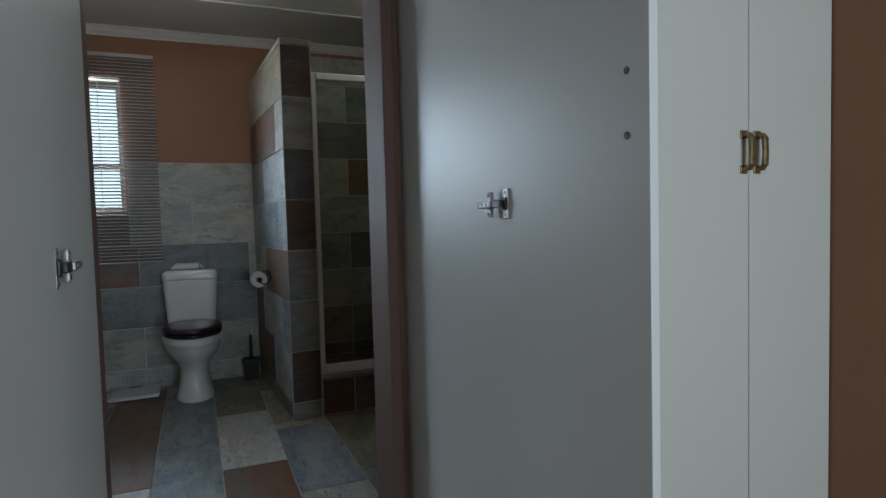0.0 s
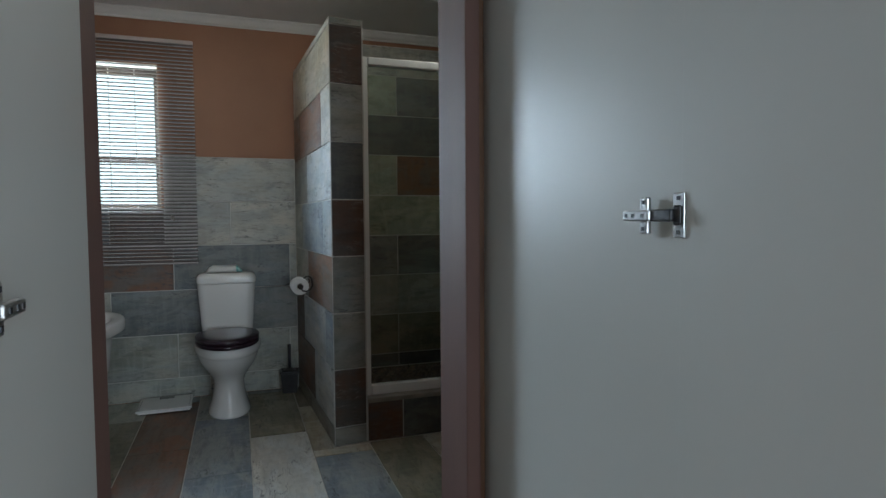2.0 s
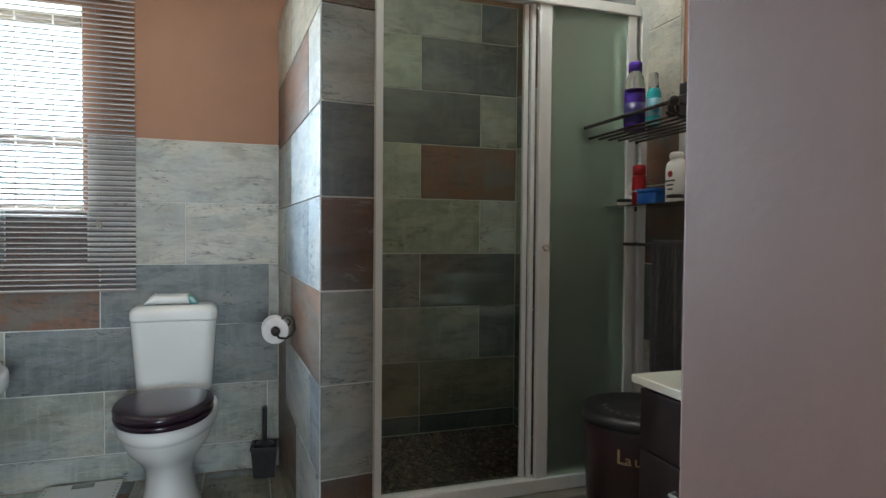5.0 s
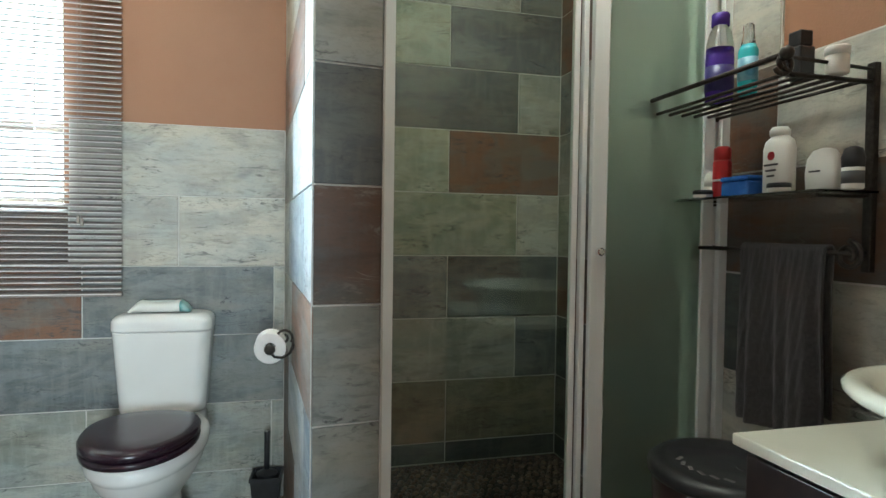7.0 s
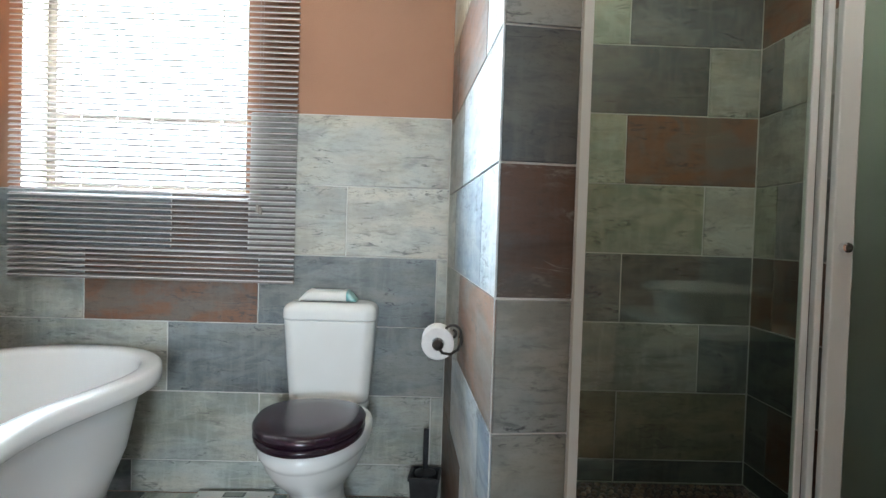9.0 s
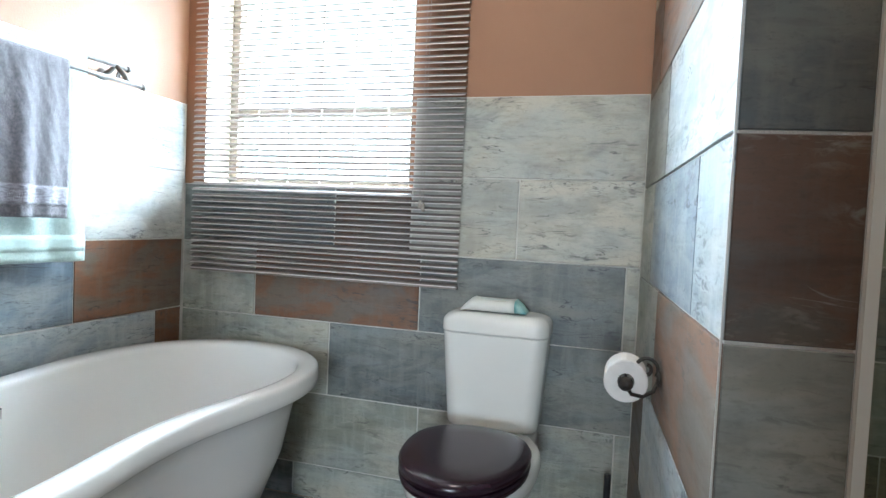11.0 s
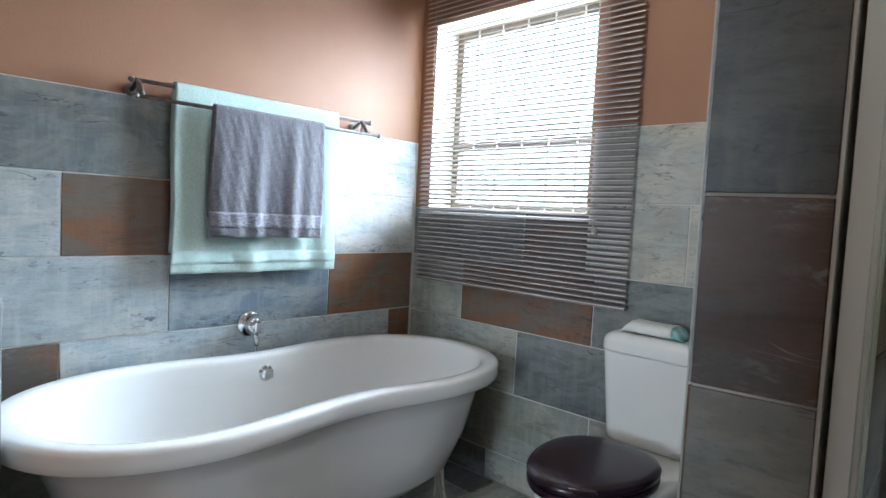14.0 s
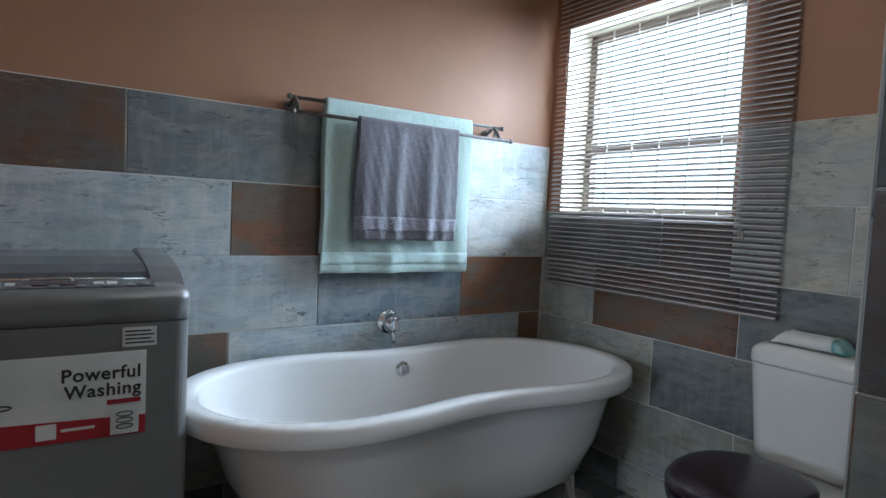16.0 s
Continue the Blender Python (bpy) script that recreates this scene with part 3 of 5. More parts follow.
concealed_hinge(0.628, 0.940, 1.208, -1, ward_r)

ward_l = thing("wardrobe", -0.22, 1.20, 0, "white melamine wardrobe side lining the passage, door open", "wardrobe")
skew = pose(-0.196, 0.90, 0, 0, 0, 3.4)
part("side_panel", boxed((-0.018, 0.004, 0.0), (0.0, 0.658, 2.30), 0.001, m=skew), board, ward_l)
part("door_leaf", boxed((-0.016, -0.45, 0.06), (0.004, 0.0, 2.28), 0.001, m=pose(-0.196, 0.90, 0, 0, 0, 2.0)), board, ward_l)
concealed_hinge(-0.194, 0.890, 1.118, 1, ward_l)


def cupboard_pull(x, y, z, owner):
    """A cast bow pull with two foot plates."""
    pts = [(x, y, z - 0.045), (x, y - 0.018, z - 0.044), (x, y - 0.026, z - 0.034), (x, y - 0.028, z), (x, y - 0.026, z + 0.034), (x, y - 0.018, z + 0.044), (x, y, z + 0.045)]
    bm = bmesh.new()
    rings = []
    for k, p in enumerate(pts):
        d = (0.005, 0.006, 0.007, 0.006, 0.007, 0.006, 0.005)[k]
        way = (Vector(pts[min(k + 1, 6)]) - Vector(pts[max(k - 1, 0)])).normalized()
        n = way.cross(Vector((1, 0, 0)))
        rings.append([Vector(p) + Vector((sx * 0.009, 0, 0)) + n * sn * d for sx, sn in ((-1, -0.5), (-0.6, -1), (0.6, -1), (1, -0.5), (1, 0.5), (0.6, 1), (-0.6, 1), (-1, 0.5))])
    loft(bm, rings)
    for dz in (-0.046, 0.046):
        box(bm, (x - 0.013, y - 0.004, z + dz - 0.011), (x + 0.013, y - 0.0002, z + dz + 0.011), 0.002)
    return part("handle", bm, brass, owner, "aged brass pull")


cup = thing("cupboard", 1.18, 1.25, 0, "cream painted built-in cupboard with three tall doors", "cupboard")
part("carcass", boxed((0.654, 0.972, 0.0), (1.708, 1.597, 2.52)), cream, cup)
for x0, x1, hx in ((0.656, 1.021, 0), (1.024, 1.377, 1.357), (1.380, 1.706, 1.406)):
    leaf = part("door_leaf", boxed((x0, 0.951, 0.08), (x1, 0.970, 2.50), 0.002), cream, cup)
    if hx:
        cupboard_pull(hx, 0.951, 1.335, leaf)
cup_l = thing("cupboard", -1.3, 1.25, 0, "cream painted built-in cupboard", "cupboard")
part("carcass", boxed((-2.39, 0.972, 0.0), (-0.262, 1.558, 2.52)), cream, cup_l)
part("door_leaf", boxed((-1.28, 0.951, 0.08), (-0.30, 0.970, 2.50), 0.002), cream, cup_l)
part("door_leaf", boxed((-2.38, 0.951, 0.08), (-1.284, 0.970, 2.50), 0.002), cream, cup_l)
structure("bulkhead", boxed((-0.262, 0.96, 2.31), (0.654, 1.588, 2.52)), cream, "cream panel above the passage", "trim")


# ---- toilet ----
def oval(cx, cy, z, hw, front, back, n=40, power=2.3):
    """A ring, round at the front and squarer at the back; front and back are distances from cy."""
    ring = []
    for k in range(n):
        a = 2 * math.pi * k / n
        c, s = math.cos(a), math.sin(a)
        p = power if s > 0 else 2.0
        ex = 2.0 / p
        x = hw * math.copysign(abs(c) ** ex, c)
        y = (back if s > 0 else front) * math.copysign(abs(s) ** ex, s)
        ring.append((cx + x, cy + y, z))
    return ring


toilet = thing("toilet", -0.045, 4.3, 0, "white close-coupled toilet with a dark mahogany seat, lid down", "toilet")
TX = -0.033
rows_ = [(0.0, 0.126, 4.02, 4.47), (0.010, 0.127, 4.02, 4.47), (0.03, 0.121, 4.027, 4.47), (0.08, 0.106, 4.045, 4.46), (0.14, 0.093, 4.062, 4.45), (0.19, 0.090, 4.062, 4.45),
         (0.235, 0.102, 4.035, 4.45), (0.275, 0.128, 3.985, 4.45), (0.315, 0.156, 3.925, 4.46), (0.355, 0.175, 3.882, 4.46), (0.390, 0.184, 3.860, 4.46), (0.398, 0.186, 3.855, 4.46),
         (0.404, 0.194, 3.842, 4.46), (0.420, 0.198, 3.833, 4.46), (0.440, 0.198, 3.832, 4.46), (0.454, 0.193, 3.837, 4.46), (0.460, 0.184, 3.847, 4.455)]
bm = loft(bmesh.new(), [oval(TX, 4.22, z, hw, 4.22 - f, b - 4.22) for z, hw, f, b in rows_])
part("bowl", bm, ceramic, toilet, "white ceramic bowl and pedestal", True)
part("shelf", boxed((TX - 0.15, 4.33, 0.35), (TX + 0.15, 4.585, 0.4525), 0.03, 4), ceramic, toilet, smooth=True)


def rounded_rings(levels, cx, y0, y1, r=0.05, n=9):
    rings = []
    for z, hw, f, inset in levels:
        ring = []
        a0, b0, a1, b1 = cx - hw + inset, y0 + f + inset, cx + hw - inset, y1 - inset
        for (ox, oy, start) in ((a1 - r, b1 - r, 0), (a0 + r, b1 - r, 90), (a0 + r, b0 + r, 180), (a1 - r, b0 + r, 270)):
            for k in range(n):
                t = radians(start + 90 * k / (n - 1))
                ring.append((ox + r * math.cos(t), oy + r * math.sin(t), z))
        rings.append(ring)
    return rings


CX = -0.038
part("cistern", loft(bmesh.new(), rounded_rings([(0.4535, 0.160, 0.02, 0.022), (0.454, 0.160, 0.02, 0.016), (0.458, 0.1605, 0.0195, 0.006), (0.466, 0.161, 0.019, 0.001), (0.476, 0.162, 0.018, 0.0), (0.60, 0.1705, 0.0105, 0.0), (0.72, 0.179, 0.004, 0.0), (0.784, 0.1835, 0.0, 0.0), (0.789, 0.184, 0.0, 0.0)], CX, 4.395, 4.592)), ceramic, toilet, smooth=True)
part("cistern_lid", loft(bmesh.new(), rounded_rings([(0.7915, 0.187, -0.003, 0.014), (0.792, 0.187, -0.003, 0.004), (0.795, 0.187, -0.003, 0.0), (0.800, 0.187, -0.003, 0.0), (0.822, 0.187, -0.003, 0.0)]
     + [(0.824 + 0.036 * math.sin(radians(a)), 0.187, -0.003, 0.040 * (1 - math.cos(radians(a)))) for a in (12, 28, 45, 62, 78, 90)] + [(0.8602, 0.187, -0.003, 0.050)], CX, 4.395, 4.597)), ceramic, toilet, smooth=True)
seat_c = 4.08
part("seat", loft(bmesh.new(), [oval(TX, seat_c, z, hw, f, b) for z, hw, f, b in ((0.461, 0.172, 0.254, 0.19), (0.465, 0.182, 0.266, 0.195), (0.480, 0.185, 0.270, 0.195), (0.488, 0.180, 0.264, 0.19))]), mahogany, toilet, "dark mahogany seat", True)
part("seat_lid", loft(bmesh.new(), [oval(TX, seat_c, z, hw, f, b) for z, hw, f, b in ((0.489, 0.176, 0.260, 0.19), (0.494, 0.184, 0.269, 0.196), (0.509, 0.186, 0.271, 0.197), (0.519, 0.179, 0.263, 0.19), (0.524, 0.155, 0.236, 0.17), (0.526, 0.09, 0.16, 0.11))]), mahogany, toilet, "glossy dark mahogany lid", True)
for dx in (-0.075, 0.075):
    part("seat_hinge", tubed([(TX + dx - 0.02, 4.288, 0.474), (TX + dx + 0.02, 4.288, 0.474)], 0.013, 12), chrome, toilet)
part("flush_button", lathe([(0.020, 0.0), (0.020, 0.004), (0.017, 0.007)], CX, 4.50, 0.8595, 20), chrome, toilet)
part("floor_bolt_cap", lathe([(0.009, 0.0), (0.009, 0.006), (0.004, 0.011)], TX - 0.118, 4.27, 0.012, 12), white_plastic, toilet)

pack = thing("wet_wipes", -0.05, 4.50, 0.862, "white pack of wet wipes lying on the cistern", "wipes pack")
rings = []
for k in range(13):
    u = k / 12
    x = -0.165 + 0.228 * u
    e = min(u, 1 - u) * 12
    hh = 0.022 * min(1, 0.18 + 0.5 * e) * (1 + 0.06 * math.sin(9 * u))
    dd = 0.052 * min(1, 0.85 + 0.12 * e)
    zc = 0.8605 + 0.002 + hh
    rings.append([(x, 4.485 + dd * math.copysign(abs(math.cos(a)) ** 0.6, math.cos(a)), zc + hh * math.copysign(abs(math.sin(a)) ** 0.7, math.sin(a)) + 0.0015 * math.sin(7 * a + 3 * k))
                  for a in (2 * math.pi * j / 20 for j in range(20))])
part("film_wrap", loft(bmesh.new(), rings[:11]), white_plastic, pack, smooth=True)
part("printed_end", loft(bmesh.new(), [[(p[0] + 0.0005, p[1], p[2]) for p in r] for r in rings[10:]]), material("aqua_film", (0.12, 0.36, 0.36), 0.35, second=(0.40, 0.60, 0.58), scale=(30, 30, 30)), pack, "aqua printed end", True)
part("flap", boxed((-0.10, 4.457, 0.9055), (0.0, 4.505, 0.9075), 0.0008), label_white, pack)

# ---- toilet brush, scale, roll ----
brush = thing("toilet_brush", 0.372, 4.51, 0, "black square toilet brush holder with a brush, on the floor", "toilet brush")
m = pose(0.365, 4.50, 0, 0, 0, -6)
bm = loft(bmesh.new(), [[(sx * w, sy * w, z) for sx, sy in ((-1, -1), (1, -1), (1, 1), (-1, 1))] for z, w in ((0.0, 0.046), (0.004, 0.049), (0.135, 0.060), (0.137, 0.065), (0.152, 0.065), (0.152, 0.056), (0.10, 0.053))])
bmesh.ops.transform(bm, matrix=m, verts=bm.verts)
part("holder", bm, black_plastic, brush)
part("brush_handle", tubed([(0.365, 4.50, 0.08), (0.365, 4.50, 0.24), (0.365, 4.50, 0.325), (0.365, 4.50, 0.335)], 0.0115, 14), black_plastic, brush, smooth=True)
part("brush_collar", lathe([(0.045, 0.150), (0.045, 0.156), (0.014, 0.170)], 0.365, 4.50, 0, 20), black_plastic, brush)

weigh = thing("bathroom_scale", -0.42, 4.42, 0, "white glass bathroom scale on the floor by the wall", "scale")
m = pose(-0.425, 4.405, 0, 0, 0, 1.5)
part("platform", boxed((-0.16, -0.145, 0.022), (0.16, 0.145, 0.034), 0.003, m=m), material("scale_glass", (0.62, 0.63, 0.62), 0.12, second=(0.58, 0.59, 0.58), scale=(8, 8, 8), coat=0.5), weigh)
part("underbody", boxed((-0.15, -0.135, 0.008), (0.15, 0.135, 0.021), 0.003, m=m), white_plastic, weigh)
part("display", boxed((-0.045, 0.085, 0.0345), (0.045, 0.130, 0.036), 0.0008, m=m), dark_print, weigh, "dark display window")
part("display_glass", boxed((-0.036, 0.092, 0.0362), (0.036, 0.122, 0.0372), m=m), material("lcd", (0.24, 0.26, 0.24), 0.2, second=(0.22, 0.24, 0.22), scale=(9, 9, 9)), weigh)
for sx in (-1, 1):
    for k in range(7):
        part("print_mark", boxed((sx * 0.145 - 0.004, -0.12 + k * 0.035, 0.0342), (sx * 0.145 + 0.004, -0.112 + k * 0.035, 0.0348), m=m), dark_print, weigh)
for sx in (-1, 1):
    for sy in (-1, 1):
        p = m @ Vector((sx * 0.12, sy * 0.105, 0))
        part("foot", lathe([(0.02, 0.0), (0.02, 0.009)], p.x, p.y, 0, 14), black_plastic, weigh)


def spiral(cx, cy, cz, r0, r1, turns, start, normal="y", n=26):
    pts = []
    for k in range(n):
        u = k / (n - 1)
        a = start + 2 * math.pi * turns * u
        r = r0 + (r1 - r0) * u
        pts.append((cx + r * math.cos(a), cy, cz + r * math.sin(a)) if normal == "y" else (cx, cy + r * math.cos(a), cz + r * math.sin(a)))
    return pts


holder = thing("toilet_roll_holder", 0.475, 3.93, 0.80, "black wrought iron scroll toilet roll holder on the tiled partition", "roll holder")
part("wall_plate", lathe([(0.019, 0.0), (0.019, 0.004), (0.012, 0.008)], 0, 0, 0, 18), iron, holder).matrix_basis = pose(0.4685, 3.93, 0.815, 0, -90, 0)
part("scroll", tubed(spiral(0.435, 3.93, 0.838, 0.030, 0.010, 1.3, -0.6), 0.0045, 8), iron, holder, smooth=True)
part("arm", tubed([(0.468, 3.93, 0.815), (0.455, 3.925, 0.785), (0.43, 3.915, 0.772), (0.405, 3.905, 0.778), (0.391, 3.90, 0.800), (0.391, 3.89, 0.804), (0.391, 4.03, 0.804)], 0.005, 8), iron, holder, smooth=True)
part("end_knob", lathe([(0.004, 0.0), (0.015, 0.004), (0.018, 0.012), (0.012, 0.02), (0.003, 0.023)], 0, 0, 0, 16), iron, holder, smooth=True).matrix_basis = pose(0.391, 3.905, 0.804, 90, 0, 0)
roll = thing("toilet_roll", 0.391, 3.96, 0.755, "white toilet paper roll on the iron holder", "toilet roll")
bm = lathe([(0.020, -0.05), (0.049, -0.05), (0.052, -0.047), (0.052, 0.047), (0.049, 0.05), (0.020, 0.05), (0.020, -0.05)], 0, 0, 0, 32, close=False)
bmesh.ops.transform(bm, matrix=pose(0.391, 3.965, 0.804, 90, 0, 0), verts=bm.verts)
part("paper_roll", bm, paper, roll, smooth=False)


# ---- bath ----
bath = thing("bathtub", -1.04, 3.585, 0, "white freestanding waisted bathtub on chrome feet", "bathtub")
BXC, BYC, BL, BW = -1.030, 3.622, 0.942, 0.456


def tub_ring(z, inset, shrink_l=1.0, shrink_w=1.0, waist=0.16, n=120):
    ring = []
    for k in range(n):
        a = 2 * math.pi * k / n
        s = math.sin(a)
        y = math.copysign(abs(s) ** 0.8, s)
        w = BW * max(0.0, 1 - abs(y) ** 4.0) ** 0.5 * (1 - waist * math.exp(-(y / 0.36) ** 2))
        ring.append((math.copysign(w, math.cos(a)), y * BL))
    out = []
    for k in range(n):
        p, q = Vector(ring[k - 1]), Vector(ring[(k + 1) % n])
        t = (q - p).normalized()
        normal = Vector((t.y, -t.x))
        v = Vector((ring[k][0] * shrink_w, ring[k][1] * shrink_l)) - normal * inset
        out.append((BXC + v.x, BYC + v.y, z))
    return out


rings = [tub_ring(0.150, 0.06, 0.62, 0.58, 0.06), tub_ring(0.165, 0.03, 0.68, 0.67, 0.08), tub_ring(0.22, 0.02, 0.76, 0.78, 0.12), tub_ring(0.36, 0.03, 0.855, 0.89, 0.15),
         tub_ring(0.50, 0.045, 0.925, 0.955), tub_ring(0.574, 0.050, 0.965, 0.985), tub_ring(0.577, 0.004), tub_ring(0.581, 0.0), tub_ring(0.600, -0.001), tub_ring(0.626, 0.0), tub_ring(0.634, 0.003), tub_ring(0.639, 0.009),
         tub_ring(0.642, 0.018), tub_ring(0.641, 0.045), tub_ring(0.637, 0.066), tub_ring(0.630, 0.073), tub_ring(0.618, 0.077), tub_ring(0.55, 0.080, 0.985, 0.99), tub_ring(0.40, 0.080, 0.91, 0.93), tub_ring(0.28, 0.08, 0.82, 0.85, 0.13),
         tub_ring(0.225, 0.09, 0.74, 0.76, 0.10), tub_ring(0.205, 0.10, 0.62, 0.62, 0.06)]
part("tub_shell", loft(bmesh.new(), rings), acrylic, bath, smooth=True)
for sx, sy in ((1, 1), (1, -1), (-1, 1), (-1, -1)):
    fx, fy = BXC + sx * 0.225, BYC + sy * 0.54
    bm = bmesh.new()
    loft(bm, [[(fx + sx * ox + w * math.cos(a), fy + sy * ox * 0.6 + w * 0.8 * math.sin(a), z) for a in (2 * math.pi * j / 12 for j in range(12))]
              for z, ox, w in ((0.0, 0.055, 0.020), (0.012, 0.058, 0.030), (0.035, 0.05, 0.026), (0.08, 0.025, 0.018), (0.14, 0.012, 0.022), (0.20, 0.0, 0.034), (0.26, -0.01, 0.03))])
    part("foot", bm, chrome, bath, "chrome claw foot", True)
    part("foot_fin", boxed((fx + sx * 0.012 - 0.004, fy - 0.03, 0.03), (fx + sx * 0.012 + 0.004, fy + 0.03, 0.19), 0.003), chrome, bath, "chrome foot plate")
bm = lathe([(0.036, 0.0), (0.036, 0.006), (0.031, 0.012), (0.012, 0.014)], 0, 0, 0, 28)
bmesh.ops.transform(bm, matrix=pose(-1.341, 3.657, 0.563, 0, 82, 0), verts=bm.verts)
part("overflow_plate", bm, chrome, bath, "round chrome overflow", True)
part("overflow_knob", boxed((-1.327, 3.639, 0.545), (-1.305, 3.679, 0.581), 0.005), chrome, bath)
part("drain", lathe([(0.032, 0.0), (0.032, 0.004), (0.02, 0.006)], BXC, 3.60, 0.206, 24), chrome, bath)

mixer = thing("bath_mixer", -1.47, 3.67, 0.745, "chrome wall-mounted bath mixer with a lever", "tap")
bm = lathe([(0.056, 0.0), (0.056, 0.007), (0.050, 0.014), (0.036, 0.019), (0.034, 0.052), (0.030, 0.060), (0.012, 0.063)], 0, 0, 0, 30)
bmesh.ops.transform(bm, matrix=pose(-1.479, 3.652, 0.748, 0, 90, 0), verts=bm.verts)
part("rose", bm, chrome, mixer, smooth=True)
part("lever", boxed((-1.420, 3.637, 0.722), (-1.392, 3.669, 0.772), 0.009, 3), chrome, mixer)
part("spout", tubed([(-1.452, 3.660, 0.735), (-1.440, 3.664, 0.705), (-1.438, 3.666, 0.655)], 0.011, 14), chrome, mixer, smooth=True)

# ---- towel rail and towels ----
rail = thing("towel_rail", -1.45, 3.69, 1.66, "pewter double towel rail on the wall above the bath", "towel rail")
part("back_bar", tubed([(-1.425, 3.15, 1.681), (-1.425, 4.215, 1.681)], 0.0075, 12), rail_metal, rail, smooth=True)
part("front_bar", tubed([(-1.365, 3.145, 1.616), (-1.365, 4.225, 1.616)], 0.0075, 12), rail_metal, rail, smooth=True)
for y in (3.165, 4.165):
    bm = lathe([(0.024, 0.0), (0.024, 0.006), (0.014, 0.012)], 0, 0, 0, 20)
    bmesh.ops.transform(bm, matrix=pose(-1.489, y, 1.650, 0, 90, 0), verts=bm.verts)
    part("wall_rose", bm, rail_metal, rail)
    part("bracket_arm", tubed([(-1.487, y, 1.650), (-1.45, y, 1.664), (-1.425, y, 1.681), (-1.395, y, 1.654), (-1.365, y, 1.616)], 0.009, 10), rail_metal, rail, smooth=True)
    part("scroll", tubed(spiral(-1.40, y, 1.642, 0.022, 0.008, 1.2, 2.2), 0.004, 8), rail_metal, rail, smooth=True)
for y, x, z in ((3.146, -1.425, 1.681), (3.141, -1.365, 1.616), (4.219, -1.425, 1.681), (4.229, -1.365, 1.616)):
    part("finial", lathe([(0.004, -0.011), (0.011, -0.006), (0.012, 0.004), (0.005, 0.011)], x, y, z, 14), rail_metal, rail, smooth=True)


def towel(name, x, y0, y1, top, front, back, mats, waves, label, seed, drop=0.0, sag=0.004, outward=1):
    """A towel folded over a bar along y: a front and a back fall with soft folds, closed to a thick cloth."""
    t = thing(name, x, (y0 + y1) / 2, front, label, "towel")
    rnd = random.Random(seed)
    phases = [rnd.uniform(0, 6.28) for _ in range(6)]

    def fall(z, v):
        """Fold depth at height z and place v across."""
        d = min(1.0, max(0.0, (top - z) / 0.5))
        w = sum(waves * a * math.sin(f * v * 6.28 + p + 0.7 * d) for a, f, p in ((1.0, 2.1, phases[0]), (0.7, 3.7, phases[1]), (0.45, 6.3, phases[2])))
        return d ** 0.7 * w + 0.0012 * math.sin(v * 90 + z * 60)

    def sheet(path, nv=60, thick=0.006):
        bm = bmesh.new()
        outer, inner = [], []
        for x_, z_, nx, nz, s in path:
            ro, ri = [], []
            for j in range(nv + 1):
                v = j / nv
                y = y0 + (y1 - y0) * v + 0.004 * math.sin(z_ * 11 + phases[3]) * (v - 0.5) * 2
                d = fall(z_, v) * s
                zz = z_ + (drop * (v - 0.5) if s else 0.0) * min(1, (top - z_) * 2)
                ro.append(bm.verts.new((x_ + nx * (0.5 * thick) + d * outward, y, zz + nz * 0.5 * thick)))
                ri.append(bm.verts.new((x_ - nx * (0.5 * thick) + d * outward, y, zz - nz * 0.5 * thick)))
            outer.append(ro)
            inner.append(ri)
        for a, b in zip(outer, outer[1:]):
            for j in range(nv):
                bm.faces.new((a[j], a[j + 1], b[j + 1], b[j]))
        for a, b in zip(inner, inner[1:]):
            for j in range(nv):
                bm.faces.new((a[j], b[j], b[j + 1], a[j + 1]))
        for k in range(len(outer) - 1):
            for j in (0, nv):
                bm.faces.new((outer[k][j], outer[k + 1][j], inner[k + 1][j], inner[k][j]))
        for k in (0, -1):
            for j in range(nv):
                bm.faces.new((outer[k][j], inner[k][j], inner[k][j + 1], outer[k][j + 1]))
        return bm

    r = 0.0125
    o = outward
    arc = [(x + o * r * math.cos(a), top - r + r * math.sin(a), o * math.cos(a), math.sin(a), 0.0) for a in (math.pi * k / 8 for k in range(9))]
    n = 40
    front_path = [(x + o * r, top - r - (top - r - front) * (1 - k / n), o, 0.0, 1.0) for k in range(n)]
    back_path = [(x - o * r, top - r - (top - r - back) * k / n, -o, 0.0, 0.25) for k in range(1, n + 1)]
    part("cloth", sheet(front_path + arc + back_path), mats[0], t, smooth=True)
    if len(mats) > 1:
        band = [(p[0] + o * 0.0012, *p[1:]) for p in front_path if front + 0.035 <= p[1] <= front + 0.105]
        part("woven_band", sheet(band, thick=0.006), mats[1], t, "paler woven band near the hem", True)
    return t


towel("bath_towel", -1.425, 3.292, 4.028, 1.697, 0.980, 1.06, (teal_towel, aqua_band), 0.009, "pale aqua terry bath towel hanging on the rail", 3)
towel("hand_towel", -1.365, 3.415, 3.918, 1.632, 1.126, 1.20, (grey_towel, band_towel), 0.011, "grey terry hand towel with a paler band on the rail", 5)

# ---- washing machine ----
wash = thing("washing_machine", -1.15, 2.37, 0, "silver top-loading washing machine with a smoked lid and a printed sticker", "washing machine")
WX0, WX1, WY0, WY1 = -1.445, -0.842, 2.065, 2.690


